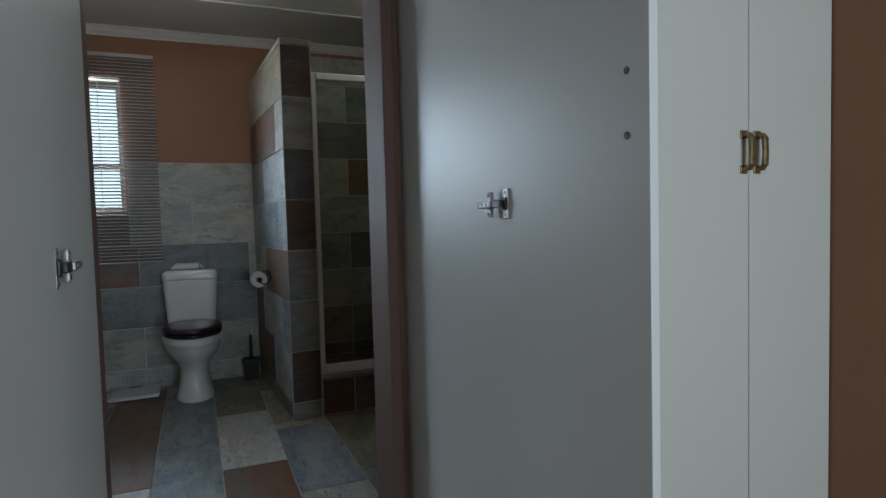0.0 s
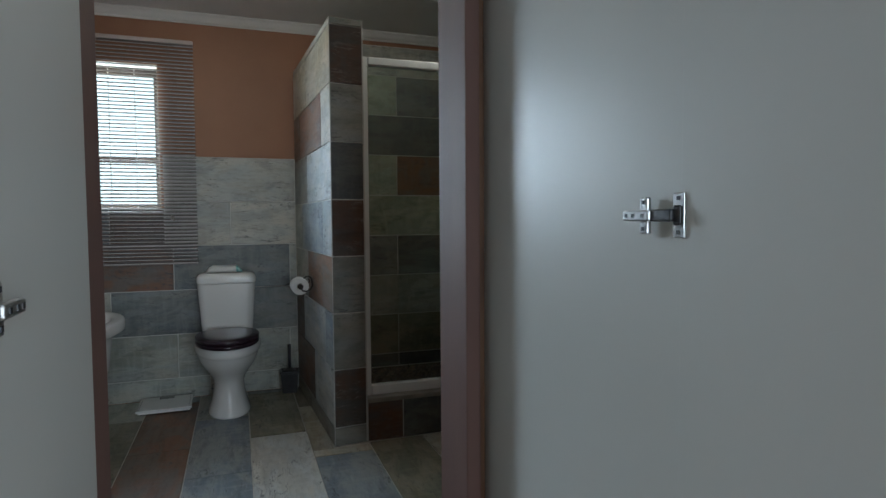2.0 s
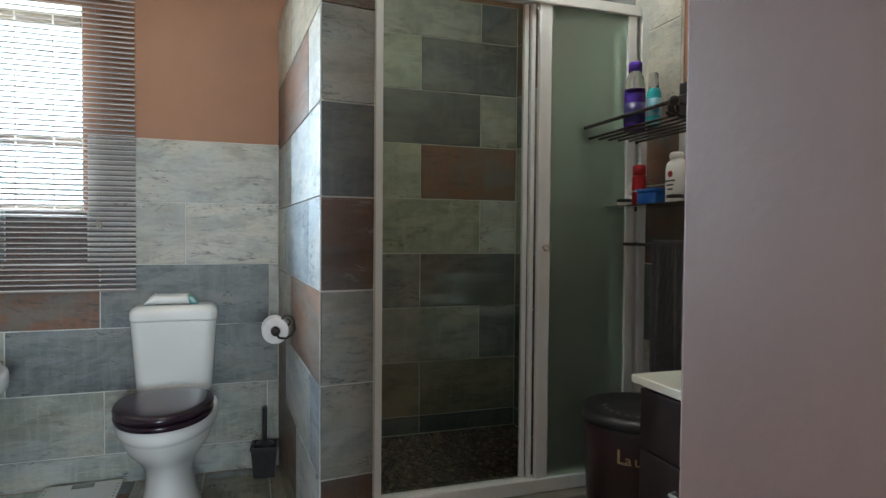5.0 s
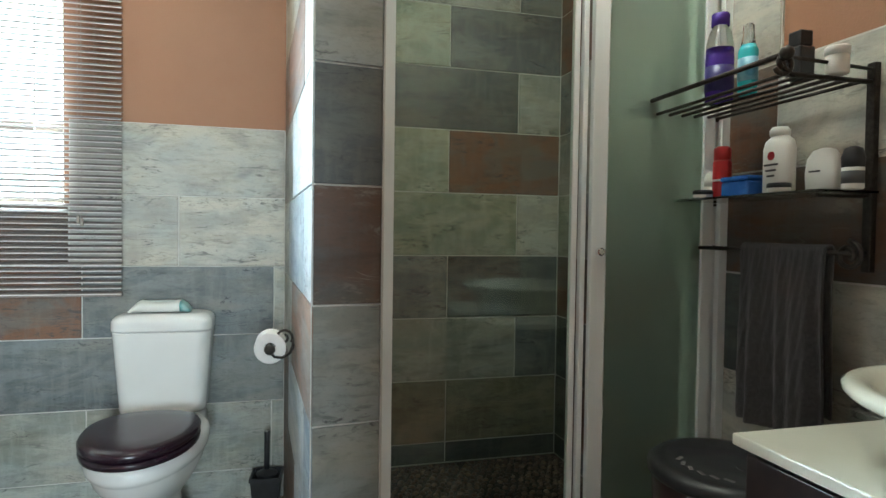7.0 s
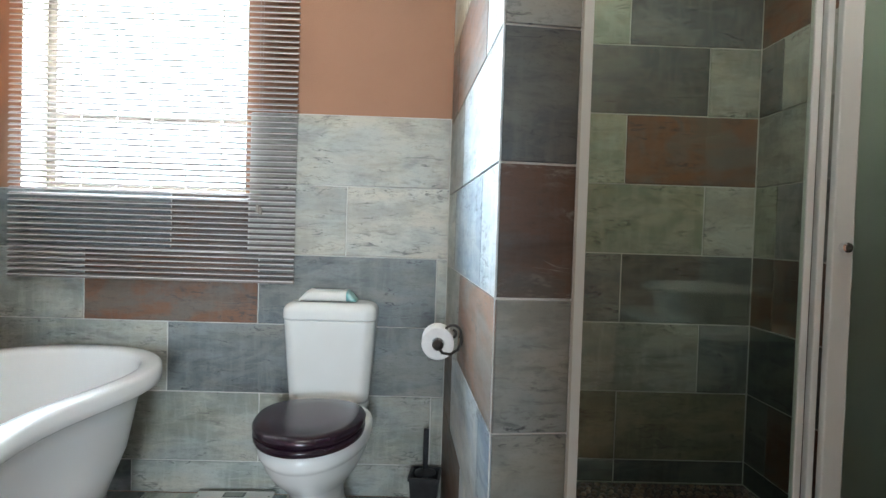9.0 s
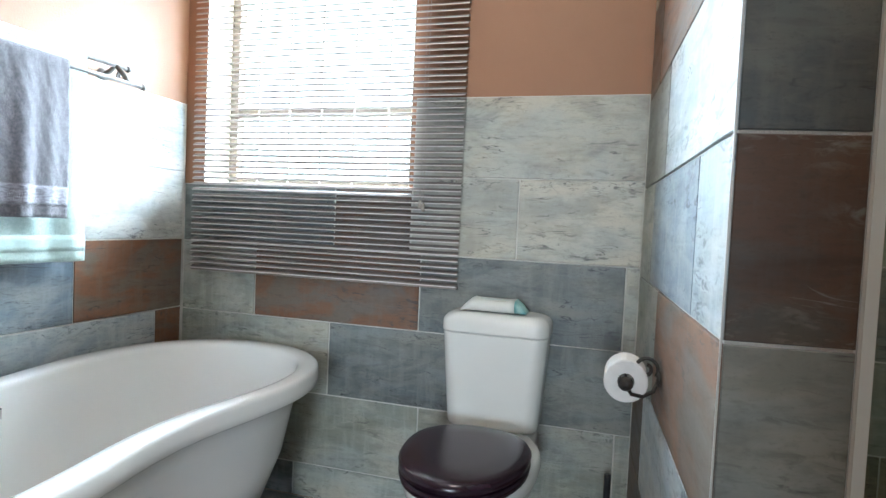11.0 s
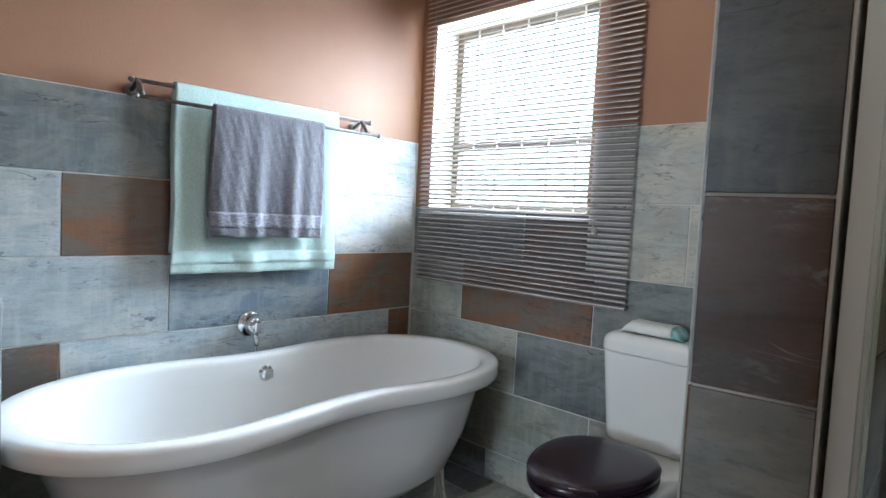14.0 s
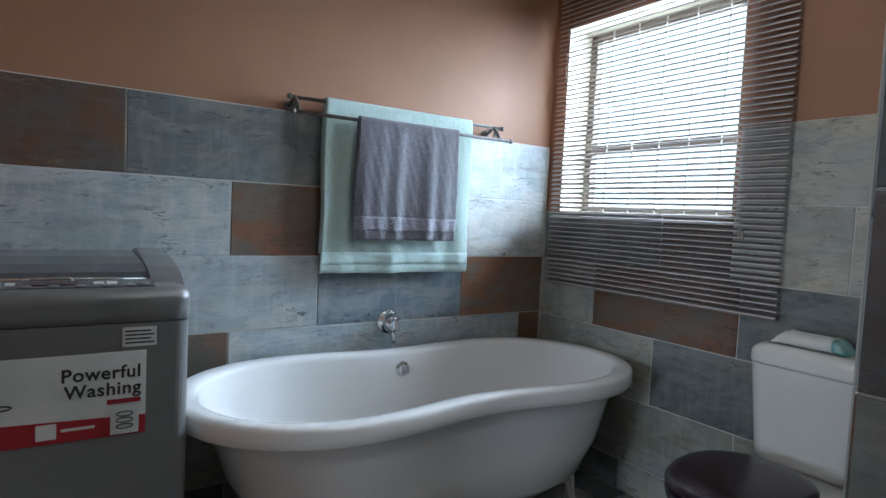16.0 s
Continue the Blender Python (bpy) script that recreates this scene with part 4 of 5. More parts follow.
def rounded_box(levels, r, n=7):
    rings = []
    for z, x0, x1, y0, y1 in levels:
        ring = []
        for ox, oy, st in ((x1 - r, y1 - r, 0), (x0 + r, y1 - r, 90), (x0 + r, y0 + r, 180), (x1 - r, y0 + r, 270)):
            for k in range(n):
                a = radians(st + 90 * k / (n - 1))
                ring.append((ox + r * math.cos(a), oy + r * math.sin(a), z))
        rings.append(ring)
    return loft(bmesh.new(), rings)


part("cabinet", rounded_box([(0.03, WX0, WX1, WY0, WY1), (0.905, WX0, WX1, WY0, WY1)], 0.035), silver, wash, smooth=False)
part("skirt", rounded_box([(0.0, WX0 + 0.02, WX1 - 0.02, WY0 + 0.02, WY1 - 0.02), (0.03, WX0 + 0.02, WX1 - 0.02, WY0 + 0.02, WY1 - 0.02)], 0.03), black_plastic, wash)
bm = rounded_box([(0.908, WX0, WX1, WY0, WY1), (0.962, WX0, WX1 + 0.004, WY0, WY1 + 0.002), (0.982, WX0, WX1 + 0.001, WY0, WY1), (0.993, WX0, WX1 - 0.012, WY0 + 0.01, WY1 - 0.01), (0.996, WX0 + 0.01, WX1 - 0.03, WY0 + 0.03, WY1 - 0.03)], 0.035)
part("top_deck", bm, silver, wash, smooth=True)
for y0, y1 in ((WY0 + 0.001, WY0 + 0.085), (WY1 - 0.085, WY1 - 0.001)):
    pts = [(-0.93, 0.990), (-0.97, 1.008), (-1.05, 1.030), (-1.20, 1.052), (-1.40, 1.060), (-1.44, 1.05), (-1.44, 0.985), (-0.93, 0.985)]
    bm = bmesh.new()
    loft(bm, [[(x, y, z) for x, z in pts] for y in (y0, y1)])
    bmesh.ops.bevel(bm, geom=list(bm.edges), offset=0.006, segments=2, affect="EDGES")
    part("side_hump", bm, silver, wash)
pts = [(-0.868, 0.998), (-0.96, 1.006), (-0.96, 0.990), (-0.868, 0.990)]
part("control_panel", loft(bmesh.new(), [[(x, y, z) for x, z in pts] for y in (WY0 + 0.085, WY1 - 0.086)]), smoke, wash, "dark control panel with buttons")
panel_m = lambda x, y: pose(x, y, 0.9975 + (-0.868 - x) * 0.087, 0, 5, 0)
part("display", boxed((-0.018, -0.06, 0.0005), (0.018, 0.06, 0.0025), m=panel_m(-0.915, 2.37)), material("red_display", (0.06, 0.015, 0.015), 0.15, second=(0.08, 0.02, 0.02), scale=(9, 9, 9)), wash)
for k in range(2):
    for j in range(3):
        part("panel_mark", boxed((-0.003, -0.012, 0.0005), (0.003, 0.012, 0.0016), m=panel_m(-0.905 - 0.011 * j, 2.475 + 0.03 * k)), light_print, wash)
        part("panel_mark", boxed((-0.003, -0.010, 0.0005), (0.003, 0.010, 0.0016), m=panel_m(-0.905 - 0.011 * j, 2.255 + 0.03 * k)), light_print, wash)
for k in range(7):
    y = 2.20 + 0.058 * k
    p = panel_m(-0.884, y)
    bm = lathe([(0.011, 0.0), (0.011, 0.002), (0.009, 0.0035)], 0, 0, 0, 16)
    bmesh.ops.transform(bm, matrix=p @ Matrix.Diagonal((0.6, 1.2, 1, 1)), verts=bm.verts)
    part("button", bm, silver, wash)
bm = lathe([(0.019, 0.0), (0.019, 0.003), (0.015, 0.005)], 0, 0, 0, 20)
bmesh.ops.transform(bm, matrix=panel_m(-0.90, 2.575) @ Matrix.Diagonal((0.7, 1, 1, 1)), verts=bm.verts)
part("start_button", bm, silver, wash)
pts = [(-0.968, 1.001), (-1.02, 1.019), (-1.10, 1.035), (-1.22, 1.046), (-1.41, 1.050), (-1.41, 0.99), (-0.968, 0.99)]
part("lid", loft(bmesh.new(), [[(x, y, z) for x, z in pts] for y in (WY0 + 0.087, WY1 - 0.087)]), smoke, wash, "smoked lid")
part("lid_handle", tubed([(-0.972, WY0 + 0.14, 1.004), (-0.968, 2.37, 1.008), (-0.972, WY1 - 0.10, 1.004)], 0.005, 8), chrome, wash, smooth=True)
FX = WX1
part("sticker", boxed((FX - 0.001, 2.10, 0.640), (FX + 0.0012, 2.582, 0.834)), label_white, wash, "white printed sticker")
bm = bmesh.new()
loft(bm, [[(x, 2.10, 0.622), (x, 2.582, 0.616), (x, 2.582, 0.664), (x, 2.10, 0.684)] for x in (FX - 0.0008, FX + 0.0018)])
part("red_band", bm, red_print, wash, "red band of the sticker")
text("Powerful", 0.046, pose(FX + 0.0022, 2.570, 0.767, *FACE_EAST), dark_print, wash, align="RIGHT", heavy=0.020, spacing=1.08)
text("Washing", 0.046, pose(FX + 0.0022, 2.570, 0.725, *FACE_EAST), dark_print, wash, align="RIGHT", heavy=0.020, spacing=1.08)
part("red_print_bar", boxed((FX + 0.0012, 2.492, 0.700), (FX + 0.0022, 2.570, 0.712)), red_print, wash)
part("pictogram", boxed((FX + 0.0012, 2.500, 0.620), (FX + 0.0026, 2.566, 0.692), 0.0005), label_white, wash)
bm = bmesh.new()
for z in (0.640, 0.656, 0.672):
    tube(bm, [(FX + 0.0028, 2.533 + 0.019 * math.cos(a), z + 0.006 * math.sin(a)) for a in (2 * math.pi * k / 18 for k in range(18))], 0.0016, 5, True)
part("pictogram_lines", bm, dark_print, wash)
part("pictogram", boxed((FX + 0.0012, 2.340, 0.630), (FX + 0.0026, 2.383, 0.668), 0.0005), label_white, wash)
part("print_bar", boxed((FX + 0.0016, 2.392, 0.645), (FX + 0.0024, 2.465, 0.652)), light_print, wash)
part("energy_sticker", boxed((FX - 0.001, 2.525, 0.845), (FX + 0.0012, 2.606, 0.895)), label_white, wash)
for k in range(4):
    part("print_bar", boxed((FX + 0.0013, 2.531, 0.853 + 0.010 * k), (FX + 0.0018, 2.600 - 0.008 * (k % 2), 0.857 + 0.010 * k)), dark_print, wash)
bm = bmesh.new()
tube(bm, [(FX + 0.002, 2.262 + 0.03 * math.cos(a), 0.72 + 0.006 * math.sin(a)) for a in (2 * math.pi * k / 18 for k in range(18))], 0.002, 5, True)
part("picture_lines", bm, dark_print, wash)
wash.scale.z = 1.02

# ---- shower screen ----
screen = thing("shower_screen", 1.22, 3.44, 0.24, "white framed sliding shower screen with clear and frosted glass", "shower screen")
SY, SZ0, SZ1 = 3.440, 0.241, 2.080
def jamb_channel(wall, way):
    """A stepped aluminium channel in one piece: flange, ribs and the lip that takes the glass."""
    steps = [(-0.024, 0.030), (-0.008, 0.030), (-0.007, 0.024), (0.003, 0.024), (0.004, 0.034), (0.019, 0.034), (0.020, 0.027), (0.029, 0.027), (0.030, 0.036), (0.062, 0.036)]
    outline = [(wall, SY - 0.024)] + [(wall + way * w, SY + y) for y, w in steps] + [(wall, SY + 0.062)]
    return loft(bmesh.new(), [[(x, y, z) for x, y in outline] for z in (SZ0, SZ1)])


part("left_jamb", jamb_channel(0.686, 1), aluminium, screen)
part("right_jamb", jamb_channel(EAST - 0.007, -1), aluminium, screen)
part("head_rail", boxed((0.722, SY - 0.026, SZ1 - 0.040), (EAST - 0.045, SY + 0.026, SZ1), 0.004), aluminium, screen)
part("bottom_rail", boxed((0.722, SY - 0.026, SZ0), (EAST - 0.045, SY + 0.026, SZ0 + 0.052), 0.004), aluminium, screen)
part("fixed_pane", boxed((0.722, SY + 0.008, SZ0 + 0.052), (1.2465, SY + 0.013, SZ1 - 0.040)), clear_glass, screen, "clear glass pane").visible_shadow = False
for x0, x1, y0 in ((1.246, 1.264, 0.004), (1.272, 1.288, -0.004), (1.297, 1.347, -0.020)):
    part("stile", boxed((x0, SY + y0, SZ0 + 0.052), (x1, SY + y0 + 0.022, SZ1 - 0.040), 0.003), aluminium, screen)
part("sliding_pane", boxed((1.347, SY - 0.012, SZ0 + 0.052), (1.672, SY - 0.007, SZ1 - 0.040)), frosted, screen, "frosted greenish glass pane").visible_shadow = False
for x0, x1, y0 in ((1.640, 1.658, 0.006), (1.672, 1.712, -0.020)):
    part("stile", boxed((x0, SY + y0, SZ0 + 0.052), (x1, SY + y0 + 0.022, SZ1 - 0.040), 0.003), aluminium, screen)
part("pull_knob", lathe([(0.012, 0.0), (0.012, 0.016), (0.008, 0.018)], 0, 0, 0, 16), chrome, screen).matrix_basis = pose(1.322, SY - 0.020, 1.15, 90, 0, 0)

arm = thing("shower", 1.70, 4.02, 2.33, "chrome shower rose on a bent wall arm", "shower")
part("pipe", tubed([(EAST - 0.006, 4.02, 2.34), (1.70, 4.02, 2.345), (1.64, 4.02, 2.325), (1.615, 4.02, 2.30)], 0.010, 12), chrome, arm, smooth=True)
part("rose", lathe([(0.014, 0.0), (0.020, -0.015), (0.045, -0.035), (0.047, -0.045), (0.040, -0.047)], 1.612, 4.02, 2.30, 24), chrome, arm, smooth=True)
drain = thing("shower_drain", 1.12, 4.0, 0.098, "round chrome drain grate in the pebble floor", "drain")
part("grate", lathe([(0.048, 0.0), (0.048, 0.006), (0.040, 0.008)], 1.13, 3.98, 0.092, 28), chrome, drain)
for k in range(5):
    part("slot", boxed((1.13 - 0.03, 3.98 - 0.024 + 0.011 * k, 0.0995), (1.13 + 0.03, 3.98 - 0.020 + 0.011 * k, 0.1008)), dark_steel, drain)

rnd = random.Random(11)
bm = bmesh.new()
verts, faces = [], []
cells = 0.034
for i in range(33):
    for j in range(33):
        cx, cy = 0.690 + i * cells + rnd.uniform(-0.006, 0.006) + (cells / 2 if j % 2 else 0), 3.52 + j * cells + rnd.uniform(-0.006, 0.006)
        if cx > EAST - 0.02 or cy > NORTH - 0.025 or math.hypot(cx - 1.13, cy - 3.98) < 0.06:
            continue
        rx, ry, rz, turn = rnd.uniform(0.012, 0.018), rnd.uniform(0.010, 0.015), rnd.uniform(0.007, 0.012), rnd.uniform(0, 3.14)
        base = len(verts)
        for h, f in ((0.0, 1.0), (0.55, 0.86), (0.95, 0.45)):
            for k in range(7):
                a = 2 * math.pi * k / 7
                u, v = rx * f * math.cos(a), ry * f * math.sin(a)
                verts.append((cx + u * math.cos(turn) - v * math.sin(turn), cy + u * math.sin(turn) + v * math.cos(turn), 0.0852 + rz * h))
        for r in range(2):
            for k in range(7):
                faces.append((base + 7 * r + k, base + 7 * r + (k + 1) % 7, base + 7 * r + 7 + (k + 1) % 7, base + 7 * r + 7 + k))
        faces.append(tuple(base + 14 + k for k in range(7)))
bm.free()
data = bpy.data.meshes.new("pebbles")
data.from_pydata(verts, [], faces)
data.materials.append(pebble)
for p in data.polygons:
    p.use_smooth = True
shade_n = pebble.node_tree.nodes
island, tint = shade_n.new("ShaderNodeNewGeometry"), shade_n.new("ShaderNodeHueSaturation")
vary = shade_n.new("ShaderNodeMapRange")
vary.inputs["To Min"].default_value, vary.inputs["To Max"].default_value = 0.45, 1.9
pebble.node_tree.links.new(island.outputs["Random Per Island"], vary.inputs["Value"])
pebble.node_tree.links.new(vary.outputs[0], tint.inputs["Value"])
pebble.node_tree.links.new(shade_n["Color Ramp"].outputs[0], tint.inputs["Color"])
pebble.node_tree.links.new(tint.outputs[0], shade_n["Principled BSDF"].inputs["Base Color"])
tagged(new("pebbles", data), "dark brown pebble mosaic on the shower floor", "pebbles", kind="stuff")

# ---- vanity, basin, laundry bin ----
vanity = thing("vanity_cabinet", 1.50, 2.40, 0, "dark espresso vanity cabinet below a cream counter", "vanity")
part("body", boxed((1.284, 2.005, 0.08), (1.758, 2.780, 0.808), 0.002), espresso, vanity)
part("plinth", boxed((1.30, 2.03, 0.0), (1.758, 2.76, 0.08)), espresso, vanity)
for y0, y1 in ((2.010, 2.385), (2.390, 2.770)):
    d = part("door", boxed((1.265, y0, 0.10), (1.283, y1, 0.64), 0.002), espresso, vanity)
    part("handle", tubed([(1.265, (y0 + y1) / 2 - 0.05, 0.58), (1.244, (y0 + y1) / 2 - 0.045, 0.58), (1.244, (y0 + y1) / 2 + 0.045, 0.58), (1.265, (y0 + y1) / 2 + 0.05, 0.58)], 0.005, 8), steel, d, "steel handle")
part("drawer_front", boxed((1.265, 2.010, 0.648), (1.283, 2.770, 0.800), 0.002), espresso, vanity)
counter = thing("counter_top", 1.50, 2.40, 0.80, "cream vanity counter top with a square edge", "counter top")
part("slab", boxed((1.258, 1.985, 0.8085), (1.760, 2.800, 0.8305), 0.003), stone_top, counter)

basin = thing("wash_basin", 1.49, 2.42, 0.8307, "cream ceramic vessel basin on the counter", "basin")
prof = [(0.172, 0.0), (0.180, 0.003), (0.186, 0.030), (0.190, 0.070), (0.198, 0.098), (0.214, 0.117), (0.232, 0.126), (0.244, 0.132), (0.249, 0.140), (0.249, 0.149), (0.242, 0.156), (0.228, 0.157), (0.212, 0.149),
        (0.190, 0.115), (0.155, 0.068), (0.09, 0.036), (0.03, 0.030)]
part("bowl", lathe(prof, 1.498, 2.425, 0.8307, 56, 1.0, 1.10), basin_ceramic, basin, smooth=True)
basin.scale = (1.04, 1.04, 0.90)
part("waste", lathe([(0.022, 0.0), (0.022, 0.004), (0.012, 0.006)], 1.498, 2.425, 0.8615, 20), chrome, basin)

laundry = thing("laundry_bin", 1.52, 3.10, 0, "dark maroon round laundry bin with a lid and gold script", "laundry bin")
LX, LY, LR = 1.515, 3.10, 0.190
part("bin_body", lathe([(0.150, 0.0), (0.155, 0.006), (LR - 0.008, 0.58), (LR - 0.004, 0.595), (LR - 0.006, 0.605)], LX, LY, 0, 48), maroon, laundry, smooth=True)
part("lid", lathe([(LR + 0.002, 0.602), (LR + 0.004, 0.612), (LR + 0.003, 0.624), (LR - 0.010, 0.636), (0.150, 0.639), (0.145, 0.633), (0.05, 0.632)], LX, LY, 0, 48), black_plastic, laundry, "black lid with a hand hole", True)
part("hand_hole", lathe([(0.045, 0.6325), (0.045, 0.6335)], LX + 0.05, LY - 0.04, 0, 24, 1.2, 0.8), dark_print, laundry)
for k in range(6):
    a = radians(150 + 16 * k)
    part("lid_print", boxed((-0.012, -0.005, 0), (0.012, 0.005, 0.001), m=pose(LX + 0.115 * math.cos(a), LY + 0.115 * math.sin(a), 0.6335, 0, 0, math.degrees(a) + 60)), material("pewter_print", (0.20, 0.19, 0.18), 0.4, second=(0.28, 0.27, 0.25), scale=(30, 30, 30)) if k == 0 else bpy.data.materials["pewter_print"], laundry)
gold_print = material("gold_print", (0.42, 0.30, 0.16), 0.45, second=(0.36, 0.25, 0.13), scale=(30, 30, 30))
for k, ch in enumerate("Laundry"):
    a = radians(212 + 8.2 * k)
    text(ch, 0.062 if k == 0 else 0.046, pose(LX + (LR + 0.001) * math.cos(a), LY + (LR + 0.001) * math.sin(a), 0.505, 90, 0, math.degrees(a) + 90), gold_print, laundry)

# ---- wall rack with toiletries ----
rack = thing("wall_rack", 1.74, 3.19, 1.1, "black iron wall rack with wire shelf and glass shelf", "wall rack")
RY0, RY1, RZ = 2.950, 3.445, 1.560
for y in (RY0, RY1):
    part("wall_post", boxed((1.744, y - 0.011, 1.12), (1.762, y + 0.011, 1.605), 0.002), iron, rack)
    part("side_bar", tubed([(1.745, y, RZ), (1.52, y, RZ), (1.50, y, RZ + 0.012), (1.492, y, RZ + 0.035)], 0.006, 8), iron, rack, smooth=True)
    part("upper_side_bar", tubed([(1.745, y, RZ + 0.030), (1.50, y, RZ + 0.038)], 0.0045, 8), iron, rack, smooth=True)
    part("corner_scroll", tubed(spiral(1.498, y, RZ + 0.022, 0.026, 0.010, 1.1, 3.6), 0.006, 8), iron, rack, smooth=True)
    part("finial", lathe([(0.003, -0.016), (0.013, -0.010), (0.016, 0.0), (0.013, 0.010), (0.003, 0.016)], 1.492, y + (0.014 if y > 3.2 else -0.014), RZ + 0.040, 14), iron, rack, smooth=True)
    part("bar_arm", tubed([(1.745, y, 1.165), (1.70, y, 1.172), (1.672, y, 1.165)], 0.006, 8), iron, rack, smooth=True)
    part("bar_scroll", tubed(spiral(1.672, y + (0.020 if y > 3.2 else -0.020), 1.160, 0.034, 0.012, 1.4, 1.6, "x"), 0.006, 8), iron, rack, smooth=True)
part("front_bar", tubed([(1.492, RY0 - 0.02, RZ + 0.040), (1.492, RY1 + 0.02, RZ + 0.040)], 0.0062, 10), iron, rack, smooth=True)
for k in range(6):
    x = 1.512 + k * 0.043
    part("shelf_bar", tubed([(x, RY0, RZ + 0.002), (x, RY1, RZ + 0.002)], 0.0048, 8), iron, rack, smooth=True)
part("towel_bar", tubed([(1.672, RY0 - 0.03, 1.165), (1.672, RY1 + 0.03, 1.165)], 0.006, 10), iron, rack, smooth=True)
part("glass_shelf", boxed((1.575, RY0 - 0.03, 1.302), (1.743, RY1 + 0.02, 1.308), 0.0015), shelf_glass, rack, "glass shelf")
for y in (RY0, RY1):
    part("shelf_bracket", tubed([(1.745, y, 1.297), (1.60, y, 1.297)], 0.0045, 8), iron, rack)
towel("hand_towel", 1.672, 2.975, 3.245, 1.181, 0.70, 0.77, (dark_towel,), 0.012, "charcoal terry hand towel hanging from the iron rack", 9, outward=-1)

TOP = RZ + 0.0072


def bottle(name, x, y, z, profile, mat, label, caps=(), category="bottle", sx=1.0, sy=1.0):
    b = thing(name, x, y, z, label, category, "toiletries on the wall rack")
    part("body", lathe(profile, x, y, z, 28, sx, sy), mat, b, smooth=True)
    for cap_name, cap_profile, cap_mat in caps:
        part(cap_name, lathe(cap_profile, x, y, z, 24, sx, sy), cap_mat, b, smooth=True)
    return b


clear_plastic = glass("clear_plastic", (0.93, 0.94, 0.96), 0.08)
bottle("lotion_bottle", 1.600, 3.275, TOP, [(0.030, 0.0), (0.036, 0.004), (0.037, 0.125), (0.034, 0.15)], purple_solid, "tall bottle with purple lotion and a purple cap",
       (("clear_shoulder", [(0.0365, 0.126), (0.0355, 0.165), (0.028, 0.195), (0.021, 0.206), (0.021, 0.212)], clear_plastic),
        ("cap", [(0.0235, 0.212), (0.0235, 0.243), (0.021, 0.247)], purple_solid), ("label_band", [(0.0375, 0.03), (0.0375, 0.10)], material("indigo_label", (0.03, 0.025, 0.13), 0.35, second=(0.05, 0.04, 0.18), scale=(40, 40, 40)))))
bottle("spray_bottle", 1.600, 3.170, TOP, [(0.022, 0.0), (0.026, 0.004), (0.027, 0.115), (0.020, 0.130)], teal_solid, "teal gel bottle with a clear cap",
       (("cap", [(0.0195, 0.130), (0.0165, 0.150), (0.0150, 0.180), (0.012, 0.183)], clear_plastic), ("label_band", [(0.0275, 0.035), (0.0275, 0.095)], material("aqua_label", (0.10, 0.30, 0.44), 0.35, second=(0.25, 0.5, 0.6), scale=(40, 40, 40)))), sx=0.8)
jar = thing("cream_jar", 1.60, 3.0, TOP, "black square cosmetics bottle", "jar", "toiletries on the wall rack")
part("body", boxed((1.578, 2.985, TOP), (1.622, 3.030, TOP + 0.075), 0.005), black_plastic, jar)
part("cap", boxed((1.582, 2.989, TOP + 0.076), (1.618, 3.026, TOP + 0.112), 0.004), black_plastic, jar)
tub_ = bottle("white_pot", 1.64, 2.945, TOP, [(0.022, 0.0), (0.024, 0.003), (0.024, 0.040), (0.022, 0.043)], white_plastic, "small white plastic pot", (("cap", [(0.0255, 0.044), (0.0255, 0.060), (0.024, 0.062)], white_plastic),), "pot")

G = 1.3085
bottle("aerosol_can", 1.668, 3.335, G, [(0.024, 0.0), (0.0255, 0.003), (0.0255, 0.105), (0.022, 0.112)], red_plastic, "red aerosol can on the glass shelf", (("cap", [(0.0235, 0.113), (0.0235, 0.145), (0.017, 0.152)], red_plastic), ("label_band", [(0.0259, 0.05), (0.0259, 0.056)], light_print)))
bottle("roll_on", 1.690, 3.405, G, [(0.022, 0.0), (0.024, 0.003), (0.024, 0.040)], white_plastic, "white roll-on deodorant on the glass shelf", (("cap", [(0.022, 0.041), (0.023, 0.060), (0.016, 0.082), (0.006, 0.088)], white_plastic),), "deodorant")
soap = thing("soap_box", 1.65, 3.23, G, "blue translucent soap box", "box", "toiletries on the wall rack")
part("box_body", boxed((1.622, 3.185, G), (1.690, 3.285, G + 0.042), 0.006, 3), blue_plastic, soap)
part("box_lid", boxed((1.620, 3.183, G + 0.0425), (1.692, 3.287, G + 0.056), 0.005, 3), blue_plastic, soap)
talc = thing("talc_bottle", 1.64, 3.105, G, "white talcum powder bottle with a red mark", "bottle", "toiletries on the wall rack")
part("body", lathe([(0.042, 0.0), (0.046, 0.004), (0.046, 0.115), (0.040, 0.134), (0.024, 0.145)], 1.645, 3.105, G, 28, 0.55, 1.0), white_plastic, talc, smooth=True)
part("cap", lathe([(0.023, 0.1455), (0.024, 0.160), (0.018, 0.168)], 1.645, 3.105, G, 24), white_plastic, talc, smooth=True)
bm = lathe([(0.011, 0.0), (0.011, 0.0012)], 0, 0, 0, 18)
bmesh.ops.transform(bm, matrix=pose(1.6198, 3.105, G + 0.095, 0, -90, 0), verts=bm.verts)
part("mark", bm, red_print, talc)
for k, w in enumerate((0.022, 0.016, 0.012)):
    part("print_bar", boxed((1.6185, 3.105 - w, G + 0.070 - 0.014 * k), (1.6197, 3.105 + w, G + 0.075 - 0.014 * k)), dark_print, talc)
shampoo = thing("soap_bottle", 1.67, 2.995, G, "rounded white soap bottle", "bottle", "toiletries on the wall rack")
